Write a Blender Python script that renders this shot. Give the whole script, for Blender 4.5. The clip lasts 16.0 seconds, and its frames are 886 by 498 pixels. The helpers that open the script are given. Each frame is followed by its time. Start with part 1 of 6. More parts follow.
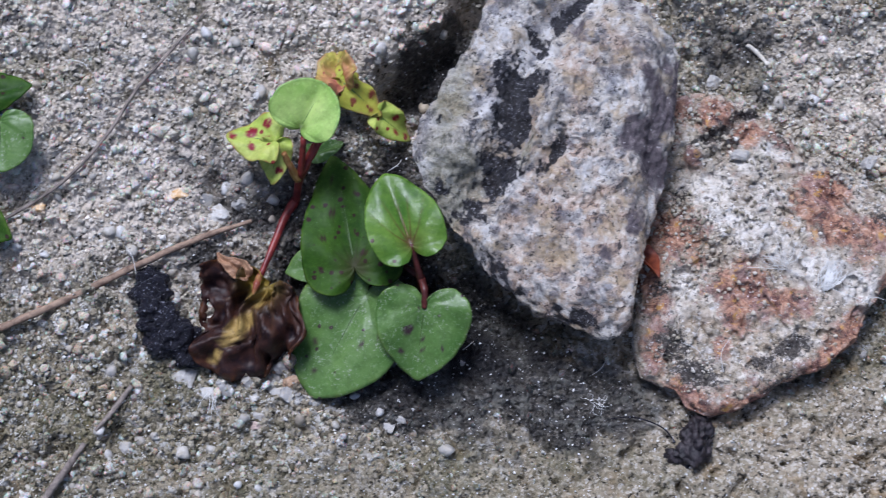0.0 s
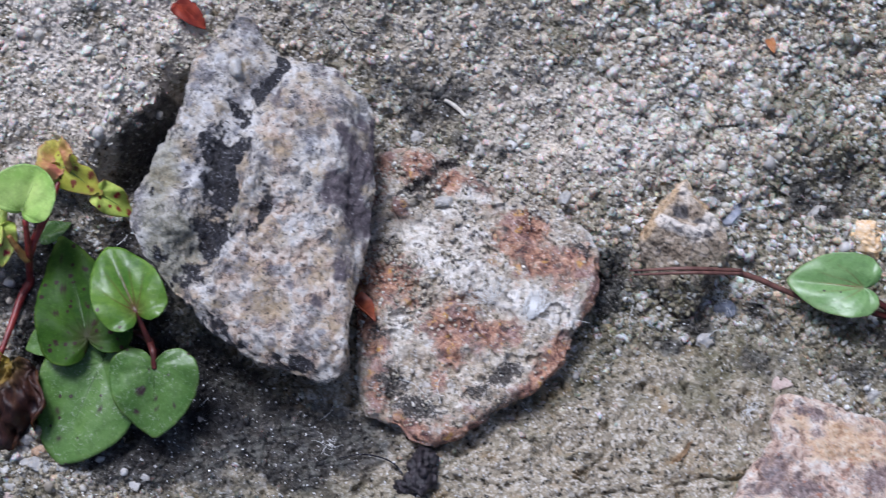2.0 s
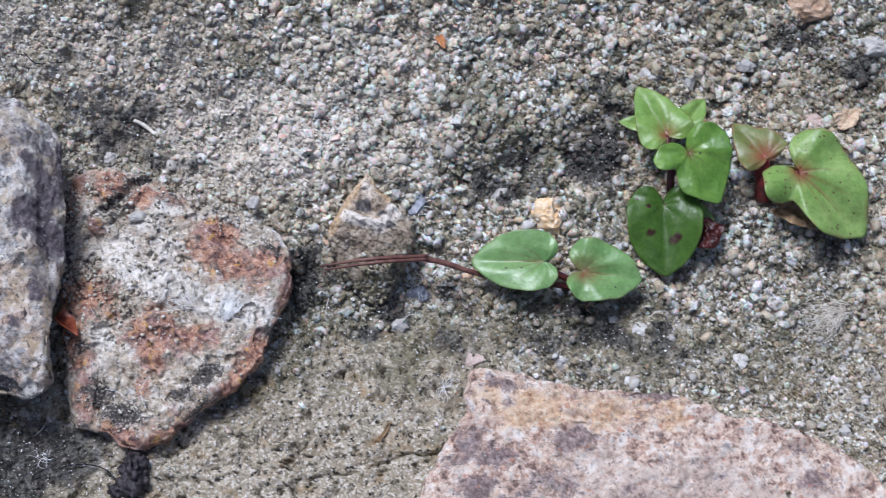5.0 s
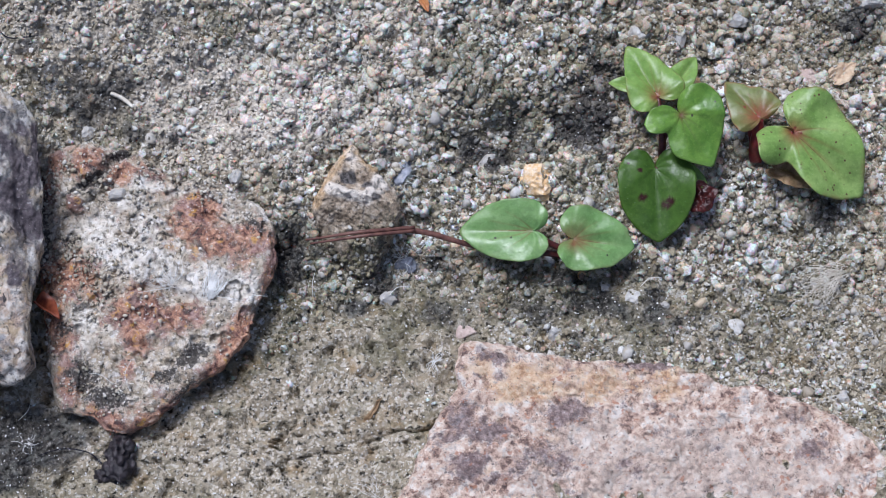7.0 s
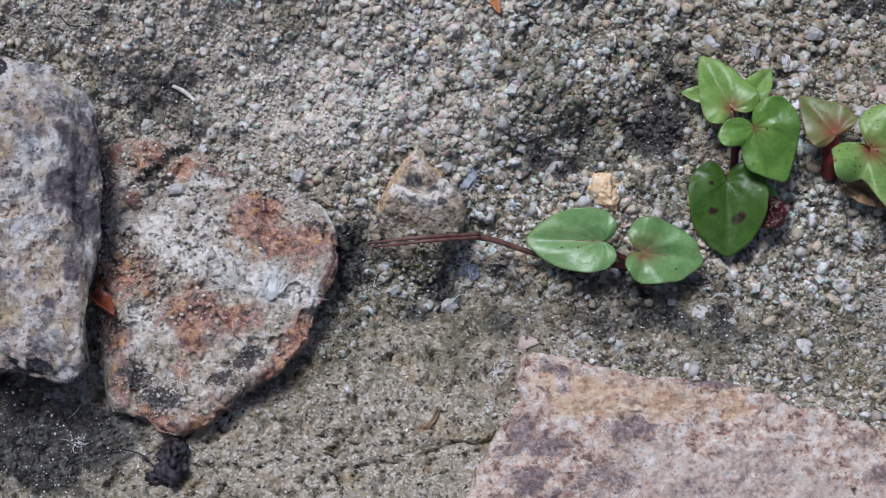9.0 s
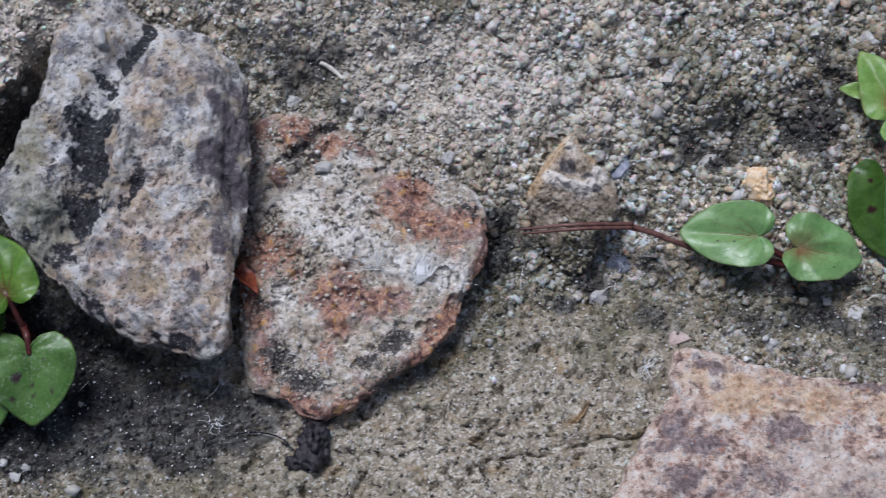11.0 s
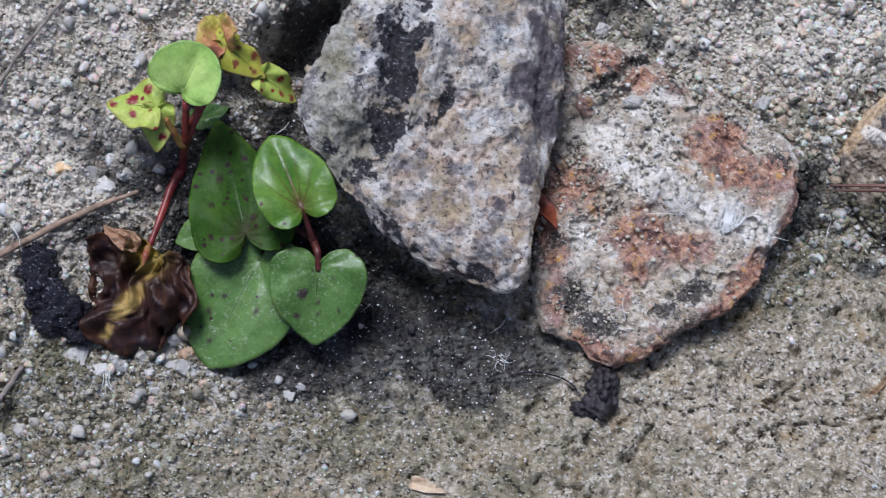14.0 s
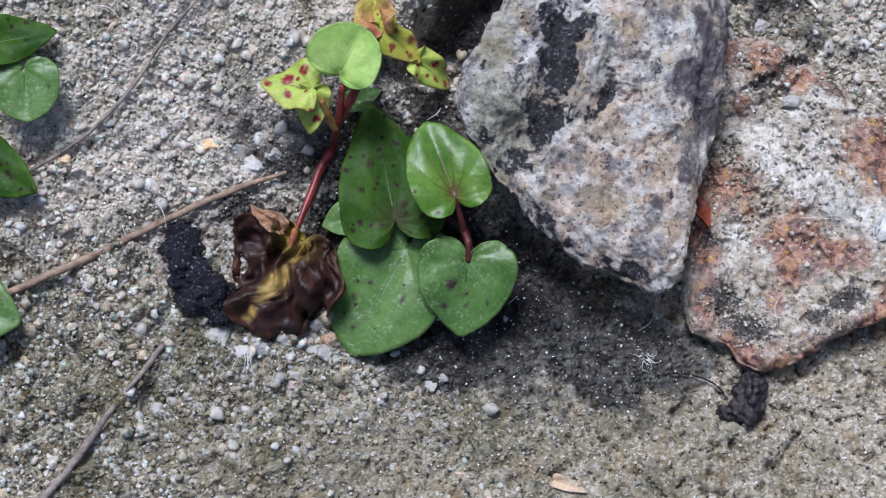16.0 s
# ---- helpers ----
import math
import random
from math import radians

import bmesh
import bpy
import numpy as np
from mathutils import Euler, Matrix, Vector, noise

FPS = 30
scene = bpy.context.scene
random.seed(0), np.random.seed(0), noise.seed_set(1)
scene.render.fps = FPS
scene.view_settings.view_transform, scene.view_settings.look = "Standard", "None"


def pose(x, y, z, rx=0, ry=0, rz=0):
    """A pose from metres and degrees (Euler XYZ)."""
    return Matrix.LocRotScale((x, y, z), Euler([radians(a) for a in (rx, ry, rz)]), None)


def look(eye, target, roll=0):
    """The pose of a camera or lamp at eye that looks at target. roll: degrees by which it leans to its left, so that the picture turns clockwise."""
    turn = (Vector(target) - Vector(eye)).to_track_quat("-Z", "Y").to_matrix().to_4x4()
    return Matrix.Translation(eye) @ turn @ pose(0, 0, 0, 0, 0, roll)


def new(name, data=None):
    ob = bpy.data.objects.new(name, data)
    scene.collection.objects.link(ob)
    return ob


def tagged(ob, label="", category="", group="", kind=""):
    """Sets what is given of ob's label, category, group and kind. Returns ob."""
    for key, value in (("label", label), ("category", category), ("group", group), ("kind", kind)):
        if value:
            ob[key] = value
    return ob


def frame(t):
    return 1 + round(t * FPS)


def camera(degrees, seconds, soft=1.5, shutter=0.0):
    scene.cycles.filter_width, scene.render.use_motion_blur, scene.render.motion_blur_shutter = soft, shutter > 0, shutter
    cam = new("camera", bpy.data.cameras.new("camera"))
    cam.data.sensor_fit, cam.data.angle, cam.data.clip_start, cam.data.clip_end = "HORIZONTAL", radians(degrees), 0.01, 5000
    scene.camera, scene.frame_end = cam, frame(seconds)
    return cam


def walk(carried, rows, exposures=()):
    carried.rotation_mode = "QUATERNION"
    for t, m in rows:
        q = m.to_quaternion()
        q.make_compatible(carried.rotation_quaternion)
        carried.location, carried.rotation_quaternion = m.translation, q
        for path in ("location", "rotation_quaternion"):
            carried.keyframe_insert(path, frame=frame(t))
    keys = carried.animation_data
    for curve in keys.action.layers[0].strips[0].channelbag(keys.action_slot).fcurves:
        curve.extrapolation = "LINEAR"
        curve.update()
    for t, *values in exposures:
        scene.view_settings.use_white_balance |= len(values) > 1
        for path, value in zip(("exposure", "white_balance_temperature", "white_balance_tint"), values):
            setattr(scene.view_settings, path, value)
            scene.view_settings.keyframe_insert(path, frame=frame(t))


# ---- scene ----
cam = camera(25.03, 16.0, soft=1.0, shutter=0.4)
ROWS = [
    (0, -0.0742, -0.0948, 0.4360, 14.65, 0.80, 7.60),
    (0.5, -0.0652, -0.0983, 0.4416, 15.30, 0.38, 6.15),
    (1, -0.0496, -0.1025, 0.4495, 16.09, 0.32, 4.45),
    (1.5, -0.0380, -0.1059, 0.4559, 16.98, 0.19, 3.30),
    (2, -0.0180, -0.1146, 0.4600, 18.15, 0.92, 2.12),
    (2.5, -0.0070, -0.1184, 0.4625, 18.04, 0.90, 0.84),
    (3, 0.0027, -0.1239, 0.4677, 18.75, 0.78, 0.09),
    (3.5, 0.0119, -0.1268, 0.4717, 19.00, 0.63, -0.84),
    (4, 0.0196, -0.1285, 0.4750, 19.30, 0.25, -1.92),
    (4.5, 0.0287, -0.1290, 0.4780, 19.15, 0.25, -2.68),
    (5, 0.0364, -0.1310, 0.4800, 19.02, 0.14, -3.75),
    (5.2, 0.0390, -0.1325, 0.4799, 19.06, 0.27, -4.19),
    (7.3, 0.0414, -0.1041, 0.4758, 15.50, 0.43, -4.84),
    (7.5, 0.0420, -0.1034, 0.4757, 15.76, 0.44, -4.68),
    (8, 0.0327, -0.0999, 0.4715, 15.11, -0.06, -4.26),
    (8.2, 0.0330, -0.0945, 0.4713, 14.59, 0.11, -3.70),
    (10.3, -0.0002, -0.1145, 0.4482, 18.06, -0.88, -2.39),
    (10.5, -0.0019, -0.1135, 0.4471, 17.89, -0.58, -1.91),
    (11, -0.0113, -0.1127, 0.4449, 17.48, -0.64, -1.19),
    (11.5, -0.0237, -0.1090, 0.4408, 16.75, -0.33, 0.28),
    (12, -0.0356, -0.1102, 0.4341, 16.33, -0.17, 1.61),
    (12.5, -0.0408, -0.1065, 0.4319, 15.54, -0.14, 2.38),
    (13, -0.0484, -0.1054, 0.4296, 15.42, -0.33, 3.05),
    (13.5, -0.0565, -0.1039, 0.4274, 15.30, -0.53, 3.78),
    (14, -0.0644, -0.1023, 0.4249, 14.89, -0.29, 4.40),
    (14.5, -0.0707, -0.0998, 0.4250, 14.86, -0.32, 5.04),
    (15, -0.0774, -0.1012, 0.4235, 14.94, -0.00, 5.78),
    (15.5, -0.0854, -0.1000, 0.4204, 14.47, -0.18, 6.54),
    (16, -0.0918, -0.0971, 0.4191, 13.83, -0.18, 6.99),
]
# seconds, exposure, white balance (kelvin, tint)
EXPOSURES = [(0, 0.06, 5440, 17), (2.5, 0.10, 5520, 16), (5, 0.14, 5560, 14), (7.3, 0.06, 5630, 14), (8.2, -0.19, 5630, 13), (11.5, -0.24, 5590, 14), (12.5, -0.13, 5600, 14), (13.5, -0.14, 5590, 14), (14.5, 0.16, 5580, 13), (16, 0.14, 5580, 13)]
walk(cam, [(t, pose(*p)) for t, *p in ROWS], EXPOSURES)

# ---- light: bright overcast sky, the clouds thinnest high over the far side ----
SUN_EL, SUN_AZ = 64, -30
world = bpy.data.worlds.new("sky")
scene.world = world
world.use_nodes = True
wn = world.node_tree
sky = wn.nodes.new("ShaderNodeTexSky")
sky.sky_type, sky.sun_disc = "NISHITA", False
sky.sun_elevation, sky.sun_rotation = radians(SUN_EL), radians(SUN_AZ)
sky.dust_density, sky.air_density = 4.0, 1.0
wn.nodes["Background"].inputs["Strength"].default_value = 0.078
wn.links.new(sky.outputs["Color"], wn.nodes["Background"].inputs["Color"])
sun_data = bpy.data.lights.new("sun", "SUN")
sun_data.energy, sun_data.angle, sun_data.color = 3.25, radians(20), (1.0, 0.98, 0.95)
sun = new("sun", sun_data)
sun_dir = Vector((math.sin(radians(SUN_AZ)) * math.cos(radians(SUN_EL)), math.cos(radians(SUN_AZ)) * math.cos(radians(SUN_EL)), math.sin(radians(SUN_EL))))
sun.matrix_world = look(sun_dir * 3, (0, 0, 0))

# ---- numbers and noise (lengths below are in millimetres) ----
MM = 0.001
rng = np.random.default_rng(7)


def cellhash(i, j, k, seed):
    h = i.astype(np.uint32) * np.uint32(374761393) + j.astype(np.uint32) * np.uint32(668265263) + k.astype(np.uint32) * np.uint32(2246822519) + np.uint32(seed * 977 + 13)
    h = (h ^ (h >> np.uint32(13))) * np.uint32(1274126177)
    h = (h ^ (h >> np.uint32(16))) * np.uint32(2654435761)
    return ((h ^ (h >> np.uint32(15))) & np.uint32(65535)).astype(np.float64) / 32767.5 - 1


def vnoise(x, y, z, seed=0):
    """Smooth value noise, -1 to 1, of lattice size 1."""
    x, y, z = np.broadcast_arrays(np.asarray(x, float), np.asarray(y, float), np.asarray(z, float))
    fx, fy, fz = np.floor(x), np.floor(y), np.floor(z)
    u, v, w = x - fx, y - fy, z - fz
    i, j, k = fx.astype(np.int64), fy.astype(np.int64), fz.astype(np.int64)
    u, v, w = (a * a * a * (a * (a * 6 - 15) + 10) for a in (u, v, w))
    out = 0
    for a in (0, 1):
        for b in (0, 1):
            for c in (0, 1):
                out = out + cellhash(i + a, j + b, k + c, seed) * (u if a else 1 - u) * (v if b else 1 - v) * (w if c else 1 - w)
    return out


def fbm(x, y, z, size, octaves=3, seed=0):
    out, amp, tot = 0, 1.0, 0.0
    for o in range(octaves):
        s = 2.03**o / size
        c, d = math.cos(0.6 + 1.1 * o), math.sin(0.6 + 1.1 * o)
        p, q = x * c - y * d + 0.37 * z, x * d + y * c - 0.29 * z
        out, tot, amp = out + amp * vnoise(p * s + 3.7 * o, q * s - 1.3 * o, (z + 0.3 * x) * s, seed + 31 * o), tot + amp, amp * 0.55
    return out / tot


def smooth(a, b, x):
    t = np.clip((x - a) / (b - a), 0, 1)
    return t * t * (3 - 2 * t)


def blobs(x, y, spots):
    """The largest of several soft spots (x, y, radius x, radius y, turn in degrees, weight)."""
    out = np.zeros_like(np.asarray(x, float))
    for cx, cy, rx, ry, turn, weight in spots:
        c, s = math.cos(radians(turn)), math.sin(radians(turn))
        dx, dy = x - cx, y - cy
        out = np.maximum(out, weight * np.exp(-(((dx * c + dy * s) / rx) ** 2) - ((dy * c - dx * s) / ry) ** 2))
    return out


def along(x, y, line):
    """Distance to a line of points."""
    out = np.full(np.shape(x), 1e9)
    for (ax, ay), (bx, by) in zip(line, line[1:]):
        ex, ey = bx - ax, by - ay
        t = np.clip(((x - ax) * ex + (y - ay) * ey) / (ex * ex + ey * ey), 0, 1)
        out = np.minimum(out, np.hypot(x - ax - t * ex, y - ay - t * ey))
    return out


def inside(x, y, ring):
    x, y = np.asarray(x, float), np.asarray(y, float)
    odd = np.zeros(x.shape, bool)
    for (ax, ay), (bx, by) in zip(ring, ring[1:] + ring[:1]):
        with np.errstate(divide="ignore", invalid="ignore"):
            odd ^= ((ay > y) != (by > y)) & (x < (bx - ax) * (y - ay) / (by - ay) + ax)
    return odd


# ---- mesh helpers ----
def mesh_of(name, verts, faces, material, smooth_shade=True, attributes=None, base=(0, 0, 0)):
    """A mesh from arrays: verts in millimetres, faces of one size; attributes: name to one number a vertex."""
    verts, faces = (np.asarray(verts, float) - base) * MM, np.asarray(faces, np.int32)
    me = bpy.data.meshes.new(name)
    n = faces.shape[1]
    me.vertices.add(len(verts))
    me.vertices.foreach_set("co", verts.astype(np.float32).ravel())
    me.loops.add(faces.size)
    me.loops.foreach_set("vertex_index", faces.ravel())
    me.polygons.add(len(faces))
    me.polygons.foreach_set("loop_start", np.arange(0, faces.size, n, dtype=np.int32))
    me.polygons.foreach_set("use_smooth", np.full(len(faces), smooth_shade))
    me.update(calc_edges=True)
    for key, values in (attributes or {}).items():
        me.attributes.new(key, "FLOAT", "POINT").data.foreach_set("value", np.asarray(values, np.float32))
    me.materials.append(material)
    return me


def thing(name, base, label, category, group="", verts=None, faces=None, material=None, **more):
    """A top-level thing with its origin at base: one mesh, or an Empty for parts."""
    me = mesh_of(name, verts, faces, material, base=base, **more) if verts is not None else None
    ob = new(name, me)
    ob.location = Vector(base) * MM
    return tagged(ob, label, category, group)


def part(name, parent, base, verts, faces, material, label="", **more):
    ob = new(name, mesh_of(name, verts, faces, material, base=base, **more))
    ob.parent = parent
    return tagged(ob, label)


def spline(points, count):
    """Points along a smooth line through the given ones."""
    p = np.asarray(points, float)
    if len(p) == 2:
        return p[0] + (p[1] - p[0]) * np.linspace(0, 1, count)[:, None]
    q = np.vstack([2 * p[0] - p[1], p, 2 * p[-1] - p[-2]])
    s = np.linspace(0, len(p) - 1 - 1e-9, count)
    i = s.astype(int)
    t = (s - i)[:, None]
    a, b, c, d = q[i], q[i + 1], q[i + 2], q[i + 3]
    return 0.5 * (2 * b + (c - a) * t + (2 * a - 5 * b + 4 * c - d) * t * t + (3 * b - a - 3 * c + d) * t**3)


def tube(points, radii, count=24, sides=8, rough=0.0, seed=0):
    """A tapering rod along a smooth line, closed at both ends."""
    line = spline(points, count)
    r = np.interp(np.linspace(0, 1, count), np.linspace(0, 1, len(radii)), radii)
    tangent = np.gradient(line, axis=0)
    tangent /= np.linalg.norm(tangent, axis=1)[:, None] + 1e-9
    side = np.cross(tangent, (0.13, 0.21, 0.97))
    side /= np.linalg.norm(side, axis=1)[:, None] + 1e-9
    up = np.cross(side, tangent)
    a = np.linspace(0, 2 * np.pi, sides, endpoint=False)
    ring = np.cos(a)[None, :, None] * side[:, None] + np.sin(a)[None, :, None] * up[:, None]
    rr = np.repeat(r[:, None], sides, 1)
    if rough:
        rr = rr * (1 + rough * vnoise(np.arange(count)[:, None] * 0.45, np.cos(a)[None] * 1.3 + 9, np.sin(a)[None] * 1.3, seed))
    v = (line[:, None] + ring * rr[..., None]).reshape(-1, 3)
    v = np.vstack([v, line[0], line[-1]])
    k, j = np.meshgrid(np.arange(count - 1), np.arange(sides), indexing="ij")
    j2 = (j + 1) % sides
    quads = np.stack([k * sides + j, k * sides + j2, (k + 1) * sides + j2, (k + 1) * sides + j], -1).reshape(-1, 4)
    f = np.vstack([quads[:, [0, 1, 2]], quads[:, [0, 2, 3]]])
    j = np.arange(sides)
    n = count * sides
    caps = np.vstack([np.stack([np.full(sides, n), (j + 1) % sides, j], 1), np.stack([np.full(sides, n + 1), n - sides + j, n - sides + (j + 1) % sides], 1)])
    return v, np.vstack([f, caps])


def joined(pieces):
    vs, fs, n = [], [], 0
    for v, f in pieces:
        vs.append(np.asarray(v, float)), fs.append(np.asarray(f) + n)
        n += len(v)
    return np.vstack(vs), np.vstack(fs)


def normals_of(v, f):
    n = np.zeros_like(v)
    fn = np.cross(v[f[:, 1]] - v[f[:, 0]], v[f[:, 2]] - v[f[:, 0]])
    for c in range(3):
        for a in range(3):
            n[:, a] += np.bincount(f[:, c], fn[:, a], len(v))
    return n / (np.linalg.norm(n, axis=1)[:, None] + 1e-12)


def ball(level):
    if level == 0:
        v = np.array([(1, 0, 0), (-1, 0, 0), (0, 1, 0), (0, -1, 0), (0, 0, 1), (0, 0, -1)], float)
        return v, np.array([(0, 2, 4), (2, 1, 4), (1, 3, 4), (3, 0, 4), (2, 0, 5), (1, 2, 5), (3, 1, 5), (0, 3, 5)])
    b = bmesh.new()
    bmesh.ops.create_icosphere(b, subdivisions=level, radius=1)
    v = np.array([p.co[:] for p in b.verts])
    f = np.array([[p.index for p in q.verts] for q in b.faces])
    b.free()
    return v, f


def turns(count):
    """Random turns, as matrices."""
    q = rng.normal(size=(count, 4))
    w, x, y, z = (q / np.linalg.norm(q, axis=1)[:, None]).T
    return np.stack([np.stack([1 - 2 * (y * y + z * z), 2 * (x * y - z * w), 2 * (x * z + y * w)], -1),
                     np.stack([2 * (x * y + z * w), 1 - 2 * (x * x + z * z), 2 * (y * z - x * w)], -1),
                     np.stack([2 * (x * z - y * w), 2 * (y * z + x * w), 1 - 2 * (x * x + y * y)], -1)], 1)


def grains(places, sizes, level, uneven, blunt=0.0):
    """Many rough grains as one mesh."""
    v, f = ball(level)
    n = len(places)
    cut = np.ones((n, len(v)))
    for _ in range(9):
        d = rng.normal(size=(n, 3))
        d /= np.linalg.norm(d, axis=1)[:, None]
        cut = np.minimum(cut, rng.uniform(0.42 + 0.26 * blunt, 0.85 + 0.2 * blunt, (n, 1)) / np.maximum(d @ v.T, 0.05))
    shape = v[None] * (cut * (1 + uneven * rng.uniform(-1, 1, (n, len(v)))))[..., None] * rng.uniform(0.66, 1.34, (n, 1, 3))
    shape = np.einsum("nij,nvj->nvi", turns(n), shape) * sizes[:, None, None]
    return (shape + places[:, None]).reshape(-1, 3), (f[None] + (np.arange(n) * len(v))[:, None, None]).reshape(-1, 3)


# ---- materials ----
class Nodes:
    """Short ways to wire one material."""

    def __init__(self, name, rough=0.85, gloss=0.4):
        self.m = bpy.data.materials.new(name)
        self.m.use_nodes = True
        self.t = self.m.node_tree
        self.b = self.t.nodes["Principled BSDF"]
        self.b.inputs["Roughness"].default_value = rough
        self.b.inputs["Specular IOR Level"].default_value = gloss
        self.where = self.t.nodes.new("ShaderNodeTexCoord").outputs["Object"]

    def put(self, socket, value):
        if isinstance(value, bpy.types.NodeSocket):
            self.t.links.new(value, socket)
        elif value is not None:
            socket.default_value = (*value, 1) if isinstance(value, tuple) and len(value) == 3 else value

    def noise(self, size, detail=4, rough=0.6, warp=0.0):
        n = self.t.nodes.new("ShaderNodeTexNoise")
        n.inputs["Scale"].default_value, n.inputs["Detail"].default_value = 1000 / size, detail
        n.inputs["Roughness"].default_value, n.inputs["Distortion"].default_value = rough, warp
        self.put(n.inputs["Vector"], self.where)
        return n.outputs["Fac"]

    def cells(self, size, out="Color", feature="F1", wobble=0.0):
        n = self.t.nodes.new("ShaderNodeTexVoronoi")
        n.feature = feature
        n.inputs["Scale"].default_value = 1000 / size
        vec = self.where
        if wobble:
            extra = self.t.nodes.new("ShaderNodeTexNoise")
            extra.inputs["Scale"].default_value, extra.inputs["Detail"].default_value = 1400 / size, 3
            self.put(extra.inputs["Vector"], self.where)
            add = self.t.nodes.new("ShaderNodeVectorMath")
            add.operation = "MULTIPLY_ADD"
            self.put(add.inputs[0], extra.outputs["Color"])
            add.inputs[1].default_value = (wobble * size * MM,) * 3
            self.put(add.inputs[2], self.where)
            vec = add.outputs[0]
        self.put(n.inputs["Vector"], vec)
        return n.outputs[out]

    def one(self, colour):
        """One random channel of a cell's colour."""
        n = self.t.nodes.new("ShaderNodeSeparateColor")
        self.put(n.inputs[0], colour)
        return n.outputs[0]

    def ramp(self, fac, *stops, step=False):
        n = self.t.nodes.new("ShaderNodeValToRGB")
        r = n.color_ramp
        if step:
            r.interpolation = "CONSTANT"
        while len(r.elements) < len(stops):
            r.elements.new(0.5)
        for e, (p, c) in zip(r.elements, stops):
            e.position, e.color = p, (*c, 1) if isinstance(c, tuple) else (c, c, c, 1)
        self.put(n.inputs[0], fac)
        return n.outputs[0]

    def mix(self, fac, a, b, how="MIX"):
        n = self.t.nodes.new("ShaderNodeMix")
        n.data_type, n.blend_type = "RGBA", how
        self.put(n.inputs[0], fac), self.put(n.inputs[6], a), self.put(n.inputs[7], b)
        return n.outputs[2]

    def math(self, how, a, b=None):
        n = self.t.nodes.new("ShaderNodeMath")
        n.operation = how
        self.put(n.inputs[0], a), self.put(n.inputs[1], b)
        return n.outputs[0]

    def attribute(self, name):
        n = self.t.nodes.new("ShaderNodeAttribute")
        n.attribute_name = name
        return n.outputs["Fac"]

    def island(self):
        return self.t.nodes.new("ShaderNodeNewGeometry").outputs["Random Per Island"]

    def each(self):
        return self.t.nodes.new("ShaderNodeObjectInfo").outputs["Random"]

    def bump(self, height, depth, strength=1.0):
        n = self.t.nodes.new("ShaderNodeBump")
        n.inputs["Strength"].default_value, n.inputs["Distance"].default_value = strength, depth * MM
        self.put(n.inputs["Height"], height)
        if self.b.inputs["Normal"].links:
            self.put(n.inputs["Normal"], self.b.inputs["Normal"].links[0].from_socket)
        self.put(self.b.inputs["Normal"], n.outputs[0])

    def done(self, colour=None, rough=None):
        self.put(self.b.inputs["Base Color"], colour)
        self.put(self.b.inputs["Roughness"], rough)
        return self.m


